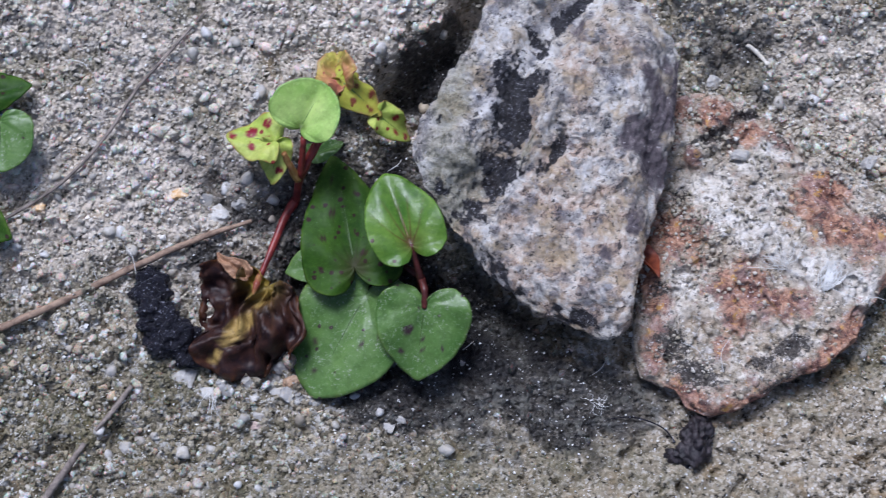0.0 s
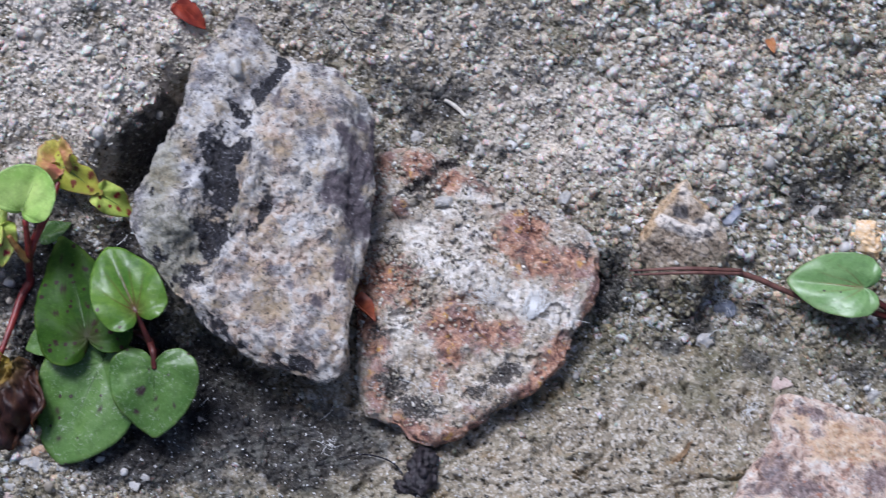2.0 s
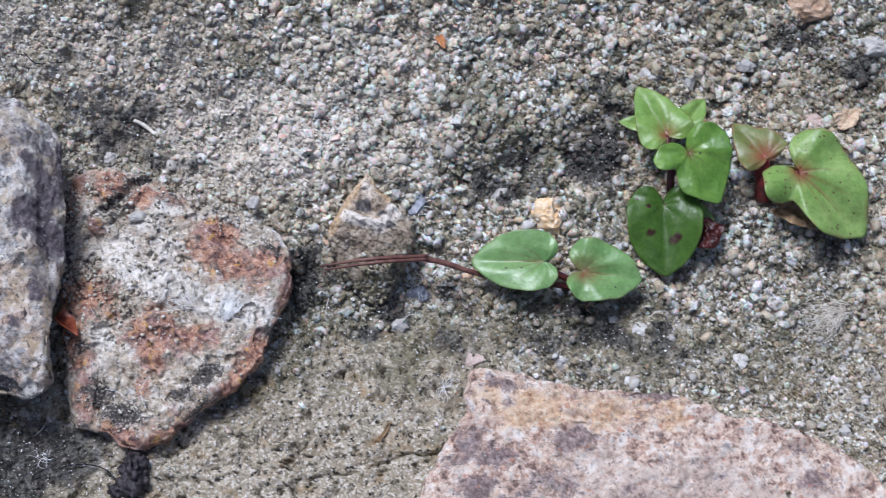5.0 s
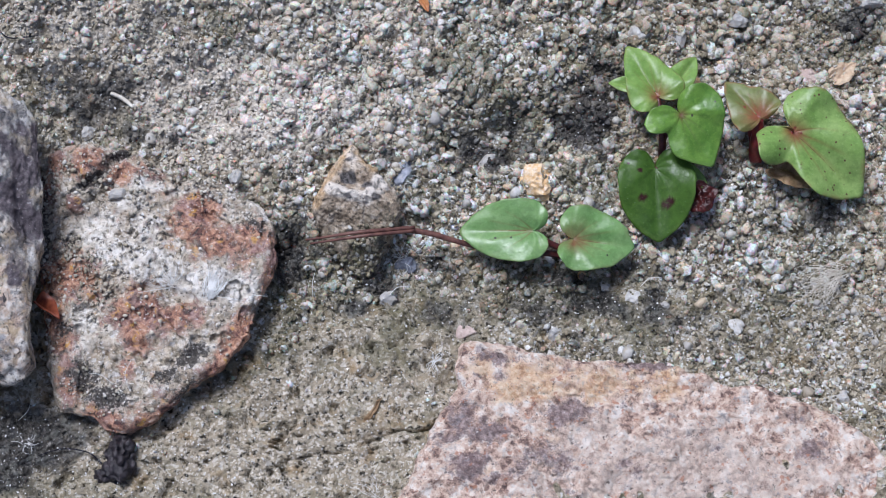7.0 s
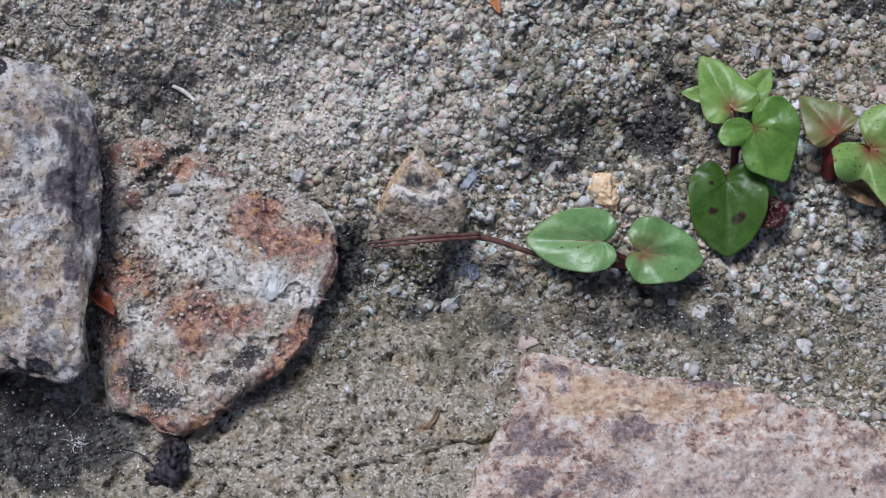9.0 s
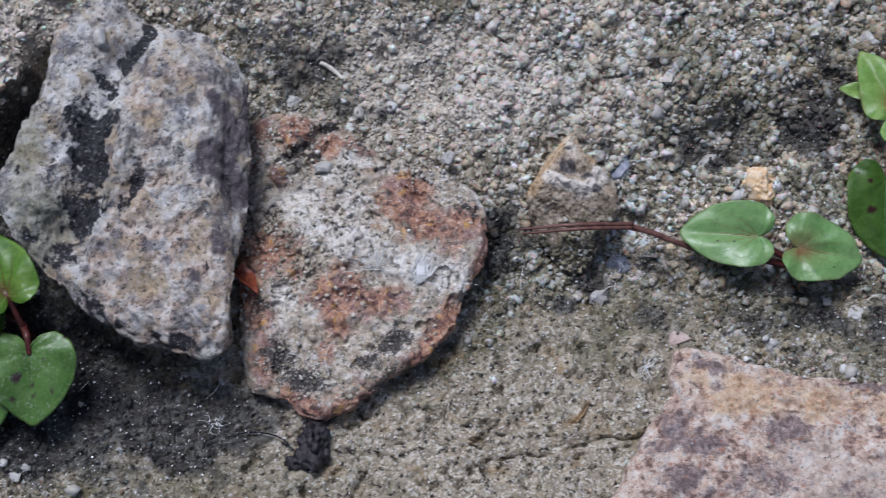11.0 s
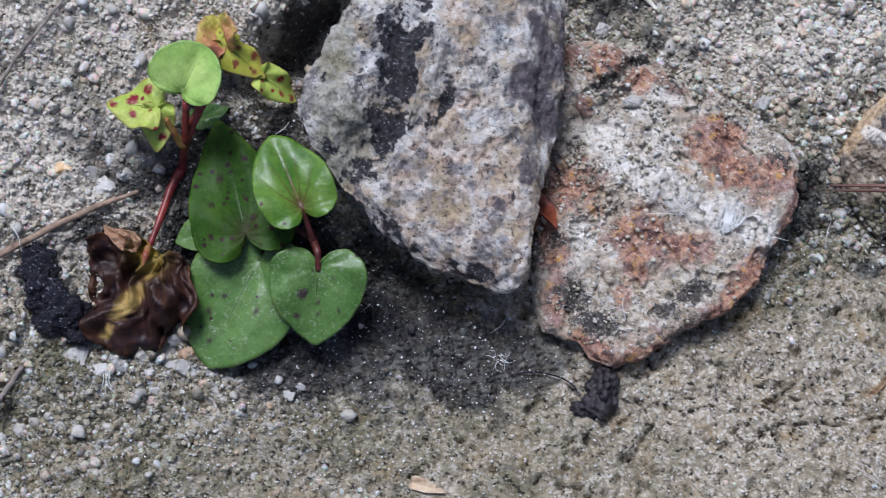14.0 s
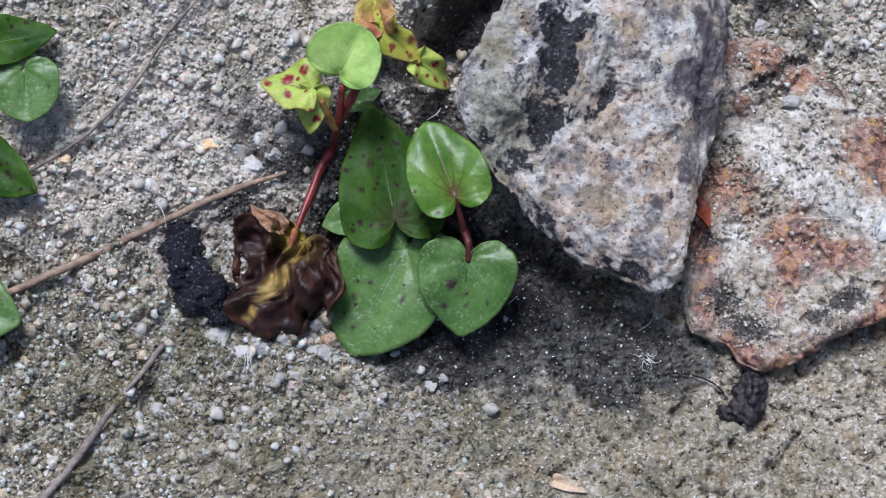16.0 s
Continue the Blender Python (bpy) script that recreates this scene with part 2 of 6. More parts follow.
def silt_material():
    """Weathered granite grit bound by pale silt, greenish with algae, black with gathered humus and painted shade."""
    n = Nodes("silt", 0.8, 0.3)
    silt = n.attribute("silt")
    fine = n.ramp(n.noise(9, 5), (0.3, (0.29, 0.24, 0.17)), (0.5, (0.41, 0.35, 0.255)), (0.72, (0.51, 0.455, 0.355)))
    speck = n.ramp(n.one(n.cells(0.6, wobble=0.8)), (0.0, (0.06, 0.055, 0.045)), (0.12, (0.21, 0.175, 0.12)), (0.4, (0.35, 0.295, 0.215)), (0.72, (0.49, 0.43, 0.335)), (0.88, (0.78, 0.74, 0.67)))
    fine = n.mix(0.6, fine, speck)
    sand = n.ramp(n.one(n.cells(1.25, wobble=0.5)), (0.0, (0.09, 0.08, 0.06)), (0.14, (0.25, 0.215, 0.15)), (0.4, (0.42, 0.365, 0.265)), (0.66, (0.58, 0.52, 0.41)), (0.86, (0.59, 0.575, 0.54)), (0.95, (0.76, 0.74, 0.70)))
    # Random dark flecks paint the shaded gaps between grains.
    sand = n.mix(n.ramp(n.noise(1.5, 5, 0.72), (0.53, 0.0), (0.64, 0.8)), sand, (0.11, 0.098, 0.075))
    c = n.mix(silt, sand, fine)
    c = n.mix(n.math("MULTIPLY", n.attribute("coat_and_glare"), n.ramp(n.noise(3, 5, 0.7), (0.36, 0.08), (0.52, 0.85))), c, (0.78, 0.695, 0.595))
    c = n.mix(n.ramp(n.noise(18, 5, 0.65), (0.53, 0.0), (0.63, 0.65)), c, (0.15, 0.14, 0.075))
    c = n.mix(n.ramp(n.noise(7, 5), (0.55, 0.0), (0.68, 0.6)), c, (0.33, 0.22, 0.10))
    c = n.mix(n.math("MULTIPLY", n.attribute("olive_tone"), n.ramp(n.noise(2.4, 6, 0.75), (0.36, 0.95), (0.64, 0.15))), c, n.ramp(n.noise(1.2, 5, 0.7), (0.35, (0.035, 0.036, 0.016)), (0.6, (0.13, 0.125, 0.05)), (0.75, (0.27, 0.25, 0.13))))
    c = n.mix(n.ramp(n.noise(4, 6, 0.75), (0.56, 0.0), (0.66, 0.6)), c, (0.63, 0.56, 0.43))
    c = n.mix(n.ramp(n.noise(5.5, 6, 0.75), (0.55, 0.0), (0.63, 0.45)), c, (0.19, 0.165, 0.09))
    pits = n.noise(1.5, 3, 0.6)
    # Shade inside the tiny pits is painted into the colour.
    c = n.mix(n.ramp(pits, (0.33, 0.95), (0.40, 0.0)), c, (0.04, 0.036, 0.028))
    # One dark mask for humus and for shade painted into the ground.
    damp_and_shade = n.attribute("humus")
    dark_ground = n.ramp(n.noise(1.2, 6, 0.8), (0.38, (0.006, 0.006, 0.008)), (0.51, (0.026, 0.025, 0.027)), (0.58, (0.115, 0.108, 0.10)), (0.67, (0.38, 0.355, 0.315)))
    dark_ground = n.mix(n.ramp(n.noise(6, 6, 0.75), (0.51, 0.0), (0.60, 0.7)), dark_ground, (0.165, 0.168, 0.15))
    c = n.mix(n.math("MULTIPLY", damp_and_shade, 0.9), c, dark_ground)
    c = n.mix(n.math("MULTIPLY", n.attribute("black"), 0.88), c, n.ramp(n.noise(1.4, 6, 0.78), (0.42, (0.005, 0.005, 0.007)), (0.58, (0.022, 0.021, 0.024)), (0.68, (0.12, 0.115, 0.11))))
    # White specks paint small glints on the silt.
    c = n.mix(n.ramp(n.noise(0.7, 2, 0.5), (0.71, 0.0), (0.74, 0.85)), c, (0.80, 0.80, 0.80))
    n.bump(n.noise(0.6, 4, 0.75), 0.6)
    n.bump(n.ramp(pits, (0.30, 0.0), (0.42, 1.0)), 0.8, 0.9)
    n.bump(n.math("MULTIPLY", n.cells(1.25, "Distance", wobble=0.5), n.math("SUBTRACT", 1.0, n.math("MULTIPLY", silt, 0.8))), -0.9, 1.0)
    return n.done(c, n.ramp(damp_and_shade, (0.0, 0.85), (1.0, 0.45)))


def silted(n, c):
    """Dark clumps, algae, dry silt, humus and painted shade over a grain's own colour."""
    # Random clumps darkened for the shaded holes between grains.
    c = n.mix(n.ramp(n.noise(4.5, 6, 0.76), (0.515, 0.0), (0.60, 0.85)), c, (0.075, 0.068, 0.05))
    c = n.mix(n.ramp(n.noise(18, 5, 0.65), (0.53, 0.0), (0.63, 0.6)), c, (0.17, 0.165, 0.10))
    c = n.mix(n.ramp(n.noise(30, 4), (0.5, 0.0), (0.64, 0.4)), c, (0.47, 0.37, 0.25))
    c = n.mix(n.math("MULTIPLY", n.attribute("coat_and_glare"), n.ramp(n.noise(3, 5, 0.7), (0.38, 0.08), (0.54, 0.75))), c, n.ramp(n.noise(2, 4, 0.7), (0.4, (0.84, 0.74, 0.64)), (0.6, (0.84, 0.79, 0.70))))
    c = n.mix(n.math("MULTIPLY", n.attribute("olive_tone"), n.ramp(n.noise(2.4, 6, 0.75), (0.36, 0.85), (0.64, 0.1))), c, (0.15, 0.14, 0.06))
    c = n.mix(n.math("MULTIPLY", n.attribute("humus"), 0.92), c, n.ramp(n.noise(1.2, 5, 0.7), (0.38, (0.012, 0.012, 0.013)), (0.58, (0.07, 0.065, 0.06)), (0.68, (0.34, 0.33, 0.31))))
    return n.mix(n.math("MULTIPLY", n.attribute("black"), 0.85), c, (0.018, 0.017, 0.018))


def grain_material():
    """Rounded, slightly clear quartz and cream feldspar grains with silt in their hollows."""
    n = Nodes("quartz_grains", 0.45, 0.5)
    c = n.ramp(n.island(), (0.0, (0.13, 0.12, 0.11)), (0.05, (0.38, 0.32, 0.235)), (0.12, (0.58, 0.50, 0.38)), (0.26, (0.80, 0.73, 0.605)), (0.42, (0.66, 0.68, 0.68)), (0.60, (0.78, 0.61, 0.42)), (0.66, (0.88, 0.83, 0.73)), (0.82, (0.80, 0.81, 0.82)), (0.92, (0.93, 0.92, 0.89)))
    c = n.mix(n.ramp(n.noise(1.3, 5, 0.72), (0.48, 0.0), (0.62, 0.75)), c, (0.50, 0.435, 0.31))
    c = silted(n, c)
    n.bump(n.one(n.cells(0.75, wobble=0.3)), 0.4, 0.7)
    n.bump(n.noise(0.8, 5, 0.78), 0.55, 1.0)
    n.b.inputs["Subsurface Weight"].default_value, n.b.inputs["Subsurface Scale"].default_value = 0.4, 0.0009
    return n.done(c, n.ramp(n.noise(0.7), (0.40, 0.08), (0.60, 0.6)))


def crumb_material():
    """Olive-beige crumbs of silt and sand, some of them clear grains."""
    n = Nodes("silt_crumbs", 0.85, 0.35)
    c = n.ramp(n.island(), (0.0, (0.10, 0.088, 0.062)), (0.16, (0.26, 0.225, 0.155)), (0.42, (0.40, 0.35, 0.25)), (0.66, (0.56, 0.50, 0.38)), (0.78, (0.72, 0.68, 0.58)), (0.89, (0.90, 0.89, 0.86)))
    c = n.mix(n.ramp(n.noise(1.2, 5, 0.75), (0.50, 0.0), (0.64, 0.6)), c, (0.22, 0.19, 0.125))
    c = silted(n, c)
    n.bump(n.noise(0.6, 5, 0.8), 0.4, 1.0)
    return n.done(c, n.ramp(n.noise(0.6), (0.40, 0.2), (0.56, 0.85)))


def granite_material():
    """Grey and cream granite with bluish quartz, brown weathering, black lichen and painted shade."""
    n = Nodes("grey_granite", 0.75, 0.35)
    crystal = n.cells(2.6, wobble=0.9)
    grain = n.math("ADD", n.math("MULTIPLY", n.one(crystal), 0.5), n.math("MULTIPLY", n.math("SUBTRACT", n.noise(3.4, 8, 0.78, 0.5), 0.385), 2.7))
    cool = n.ramp(grain, (0.10, (0.042, 0.0413, 0.0453)), (0.20, (0.185, 0.182, 0.198)), (0.32, (0.386, 0.368, 0.354)), (0.43, (0.571, 0.525, 0.454)), (0.58, (0.69, 0.645, 0.58)), (0.80, (0.80, 0.78, 0.755)))
    warm = n.ramp(grain, (0.06, (0.0588, 0.0496, 0.0494)), (0.18, (0.227, 0.182, 0.173)), (0.31, (0.479, 0.348, 0.256)), (0.46, (0.638, 0.505, 0.403)), (0.62, (0.72, 0.615, 0.52)), (0.80, (0.83, 0.775, 0.715)))
    warm = n.mix(n.ramp(n.noise(7, 4), (0.50, 0.0), (0.62, 0.5)), warm, (0.521, 0.389, 0.223))
    c = n.mix(n.attribute("warm"), cool, warm)
    quartz = n.math("ADD", n.cells(3.6, "Distance", wobble=0.5), n.math("MULTIPLY", n.math("SUBTRACT", n.noise(1.6, 4, 0.7), 0.5), 0.9))
    some = n.math("GREATER_THAN", n.one(n.cells(3.6, wobble=0.5)), 0.66)
    c = n.mix(n.math("MULTIPLY", n.ramp(quartz, (0.24, 0.7), (0.46, 0.0)), some), c, n.ramp(n.noise(1.0, 4, 0.7), (0.35, (0.101, 0.103, 0.132)), (0.65, (0.336, 0.339, 0.387))))
    c = n.mix(n.ramp(n.noise(6.5, 5, 0.7), (0.51, 0.0), (0.60, 0.8)), c, n.ramp(n.noise(1.8, 5, 0.72), (0.35, (0.07, 0.067, 0.078)), (0.52, (0.225, 0.212, 0.222)), (0.66, (0.50, 0.485, 0.48))))
    c = n.mix(n.ramp(n.noise(7.5, 6, 0.72), (0.51, 0.0), (0.62, 0.65)), c, (0.56, 0.43, 0.26))
    c = n.mix(n.ramp(n.noise(9, 7, 0.75), (0.56, 0.0), (0.64, 0.55)), c, n.ramp(n.noise(1.6, 4, 0.7), (0.35, (0.0714, 0.0637, 0.0659)), (0.65, (0.286, 0.257, 0.256))))
    c = n.mix(n.ramp(n.noise(1.3, 4, 0.7), (0.36, 0.85), (0.43, 0.0)), c, (0.042, 0.0372, 0.0371))
    c = n.mix(n.attribute("purple"), c, n.ramp(n.noise(2.2, 6, 0.75), (0.35, (0.063, 0.0513, 0.0617)), (0.58, (0.202, 0.17, 0.181)), (0.7, (0.42, 0.372, 0.371))))
    c = n.mix(n.math("MULTIPLY", n.attribute("olive_tone"), 0.62), c, n.ramp(n.noise(1.6, 6, 0.75), (0.38, (0.109, 0.107, 0.0659)), (0.5, (0.311, 0.298, 0.194)), (0.65, (0.479, 0.463, 0.354))))
    black = n.math("ADD", n.attribute("lichen_and_shade"), n.math("MULTIPLY", n.math("SUBTRACT", n.noise(1.9, 7, 0.82), 0.5), 2.2))
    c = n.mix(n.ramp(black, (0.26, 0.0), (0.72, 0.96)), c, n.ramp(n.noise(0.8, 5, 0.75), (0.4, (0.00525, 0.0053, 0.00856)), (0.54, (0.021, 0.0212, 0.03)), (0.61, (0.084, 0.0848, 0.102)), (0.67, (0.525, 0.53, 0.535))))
    # White specks paint the sparkle of crystals.
    c = n.mix(n.ramp(n.noise(0.75, 2, 0.5), (0.70, 0.0), (0.73, 0.8)), c, (0.722, 0.711, 0.708))
    n.bump(n.one(crystal), 0.5, 0.5)
    n.bump(n.noise(2.6, 7, 0.78), 1.4, 1.0)
    n.bump(n.noise(0.7, 4, 0.7), 0.35, 1.0)
    return n.done(c, n.ramp(n.noise(1.4), (0.35, 0.4), (0.65, 0.85)))


def rust_stone_material():
    """Iron-stained granite under a crust of pale silt and lichen."""
    n = Nodes("rust_stained_granite", 0.85, 0.3)
    rust = n.ramp(n.noise(3.0, 8, 0.75, 0.6), (0.36, (0.0462, 0.0253, 0.0269)), (0.43, (0.176, 0.0859, 0.0718)), (0.49, (0.388, 0.203, 0.135)), (0.55, (0.554, 0.316, 0.206)), (0.63, (0.702, 0.515, 0.404)))
    rust = n.mix(n.ramp(n.noise(6, 5, 0.65), (0.50, 0.0), (0.60, 0.75)), rust, n.ramp(n.noise(1.6, 6, 0.75), (0.38, (0.0924, 0.0497, 0.0538)), (0.5, (0.296, 0.181, 0.17)), (0.62, (0.554, 0.416, 0.377))))
    rust = n.mix(n.ramp(n.noise(3.2, 3), (0.61, 0.0), (0.66, 0.8)), rust, (0.609, 0.344, 0.0897))
    crust = n.ramp(n.noise(2.4, 8, 0.72), (0.34, (0.111, 0.0904, 0.0673)), (0.42, (0.342, 0.289, 0.21)), (0.5, (0.60, 0.53, 0.425)), (0.60, (0.80, 0.75, 0.67)))
    pale = n.ramp(n.noise(2.0, 7, 0.72), (0.33, (0.24, 0.212, 0.17)), (0.42, (0.58, 0.53, 0.455)), (0.5, (0.74, 0.69, 0.61)), (0.62, (0.86, 0.83, 0.78)))
    crust = n.mix(n.ramp(n.noise(5, 6, 0.7), (0.44, 0.0), (0.60, 0.7)), crust, n.ramp(n.noise(1.8, 6, 0.75), (0.36, (0.19, 0.125, 0.085)), (0.5, (0.40, 0.31, 0.22)), (0.64, (0.60, 0.50, 0.39))))
    c = n.mix(n.attribute("pale"), crust, pale)
    c = n.mix(n.ramp(n.one(n.cells(1.1, wobble=0.6)), (0.80, 0.0), (0.84, 0.75)), c, n.ramp(n.one(n.cells(0.9)), (0.2, (0.332, 0.298, 0.243)), (0.5, (0.573, 0.542, 0.503)), (0.8, (0.794, 0.768, 0.736)), step=True))
    ragged = n.math("ADD", n.attribute("rust"), n.math("MULTIPLY", n.math("SUBTRACT", n.noise(3.0, 8, 0.8), 0.5), 3.4))
    c = n.mix(n.ramp(ragged, (0.20, 0.0), (0.46, 0.72), (0.70, 1.0)), c, rust)
    # Dark grit; in the groove, dent and left gap it paints shade.
    grit = n.math("ADD", n.attribute("dark"), n.math("MULTIPLY", n.math("SUBTRACT", n.noise(1.6, 7, 0.82), 0.5), 2.8))
    c = n.mix(n.ramp(grit, (0.42, 0.0), (0.58, 0.95)), c, n.ramp(n.noise(1.0, 5, 0.75), (0.38, (0.0204, 0.0181, 0.0179)), (0.55, (0.0924, 0.0832, 0.0762)), (0.66, (0.443, 0.416, 0.377))))
    c = n.mix(n.ramp(n.noise(1.5, 5, 0.7), (0.36, 0.85), (0.43, 0.0)), c, (0.037, 0.0289, 0.0269))
    # White specks paint highlights on the crust.
    c = n.mix(n.ramp(n.noise(0.75, 2, 0.5), (0.67, 0.0), (0.70, 0.85)), c, (0.813, 0.796, 0.781))
    n.bump(n.noise(3.2, 6, 0.7), 1.0, 0.8)
    n.bump(n.noise(1.1, 6, 0.8), 0.6, 1.0)
    return n.done(c, n.ramp(n.noise(1.2), (0.38, 0.5), (0.62, 0.9)))


def slab_material():
    """Pink, orange and purple-brown weathered granite."""
    n = Nodes("pink_granite", 0.72, 0.35)
    grain = n.math("ADD", n.math("MULTIPLY", n.one(n.cells(1.7, wobble=1.0)), 0.35), n.math("MULTIPLY", n.math("SUBTRACT", n.noise(3.4, 8, 0.78, 0.2), 0.385), 2.6))
    c = n.ramp(grain, (0.1, (0.16, 0.105, 0.093)), (0.26, (0.43, 0.285, 0.226)), (0.38, (0.66, 0.475, 0.37)), (0.52, (0.80, 0.635, 0.515)), (0.74, (0.92, 0.84, 0.76)))
    c = n.mix(n.math("MULTIPLY", n.attribute("grey"), 0.6), c, n.ramp(n.noise(2.4, 8, 0.78), (0.34, (0.22, 0.172, 0.163)), (0.43, (0.52, 0.415, 0.35)), (0.53, (0.71, 0.595, 0.505)), (0.66, (0.88, 0.81, 0.74))))
    tint = n.math("ADD", n.attribute("ochre"), n.math("MULTIPLY", n.math("SUBTRACT", n.noise(4, 8, 0.8), 0.5), 3.0))
    c = n.mix(n.ramp(tint, (0.26, 0.0), (0.72, 0.85)), c, n.ramp(n.noise(2.0, 6, 0.75), (0.36, (0.33, 0.153, 0.0744)), (0.45, (0.66, 0.401, 0.219)), (0.56, (0.84, 0.64, 0.428)), (0.66, (0.9, 0.783, 0.651))))
    dark = n.math("ADD", n.attribute("purple"), n.math("MULTIPLY", n.math("SUBTRACT", n.noise(3.4, 8, 0.8), 0.5), 3.4))
    c = n.mix(n.ramp(dark, (0.43, 0.0), (0.78, 0.9)), c, n.ramp(n.noise(1.5, 6, 0.78), (0.36, (0.07, 0.0478, 0.0512)), (0.50, (0.24, 0.167, 0.163)), (0.64, (0.52, 0.42, 0.4))))
    c = n.mix(n.ramp(n.noise(2.8, 6, 0.75), (0.58, 0.0), (0.65, 0.7)), c, (0.30, 0.285, 0.30))
    c = n.mix(n.ramp(n.noise(2.2, 3), (0.63, 0.0), (0.67, 0.7)), c, (0.50, 0.21, 0.115))
    c = n.mix(n.ramp(n.noise(1.3, 4, 0.7), (0.33, 0.8), (0.40, 0.0)), c, (0.07, 0.0478, 0.0446))
    c = n.mix(n.ramp(n.noise(0.9, 2, 0.5), (0.70, 0.0), (0.74, 0.8)), c, (0.9, 0.859, 0.837))
    n.bump(n.noise(2.6, 7, 0.8), 1.5, 1.0)
    return n.done(c, n.ramp(n.noise(1.2), (0.35, 0.35), (0.65, 0.8)))


def tan_material():
    """Tan granite with ochre edges and grit sticking to it; shade and lit ridges painted in."""
    n = Nodes("tan_granite", 0.7, 0.35)
    c = n.ramp(n.noise(2.6, 7, 0.75), (0.34, (0.11, 0.08, 0.058)), (0.42, (0.31, 0.24, 0.17)), (0.51, (0.50, 0.40, 0.295)), (0.64, (0.76, 0.67, 0.56)))
    c = n.mix(n.math("MULTIPLY", n.attribute("ochre"), n.ramp(n.noise(1.6, 5, 0.7), (0.36, 0.35), (0.55, 0.9))), c, n.ramp(n.noise(1.3, 5, 0.7), (0.38, (0.42, 0.26, 0.12)), (0.6, (0.72, 0.53, 0.32))))
    c = n.mix(n.math("MULTIPLY", n.attribute("pale"), n.ramp(n.noise(1.5, 5, 0.7), (0.36, 0.3), (0.5, 0.9))), c, (0.86, 0.79, 0.70))
    c = n.mix(n.attribute("dark"), c, n.ramp(n.noise(1.0, 5, 0.75), (0.4, (0.035, 0.032, 0.034)), (0.6, (0.20, 0.185, 0.18))))
    c = n.mix(n.ramp(n.noise(1.1, 5, 0.72), (0.36, 0.85), (0.43, 0.0)), c, (0.05, 0.042, 0.034))
    c = n.mix(n.math("MULTIPLY", n.attribute("olive_tone"), n.ramp(n.noise(1.6, 6, 0.75), (0.42, 0.85), (0.58, 0.25))), c, n.ramp(n.noise(1.2, 5, 0.75), (0.38, (0.035, 0.032, 0.02)), (0.52, (0.13, 0.112, 0.07)), (0.64, (0.36, 0.32, 0.235))))
    n.bump(n.noise(2.2, 7, 0.82), 0.9, 1.0)
    return n.done(c)


def pebble_material(name, low, high, stain, rough=0.4):
    n = Nodes(name, rough, 0.5)
    c = n.ramp(n.noise(2.0, 5), (0.35, low), (0.65, high))
    c = n.mix(n.ramp(n.noise(1.4, 6, 0.75), (0.48, 0.0), (0.62, 0.7)), c, stain)
    n.bump(n.noise(0.7, 5, 0.7), 0.25, 0.7)
    return n.done(c, n.ramp(n.noise(0.8), (0.35, rough), (0.65, min(1, rough + 0.35))))


def single_material():
    """Quartz and feldspar grains, each of its own shade."""
    n = Nodes("single_grain", 0.35, 0.5)
    c = n.ramp(n.each(), (0.0, (0.276, 0.23, 0.166)), (0.2, (0.414, 0.396, 0.368)), (0.45, (0.515, 0.497, 0.451)), (0.65, (0.478, 0.386, 0.267)), (0.75, (0.552, 0.543, 0.524)), (0.92, (0.626, 0.626, 0.616)))
    c = n.mix(n.ramp(n.noise(1.0, 5, 0.7), (0.48, 0.0), (0.66, 0.7)), c, (0.368, 0.322, 0.23))
    n.bump(n.noise(0.6, 5, 0.75), 0.3, 0.9)
    return n.done(c, n.ramp(n.noise(0.8), (0.35, 0.25), (0.65, 0.65)))


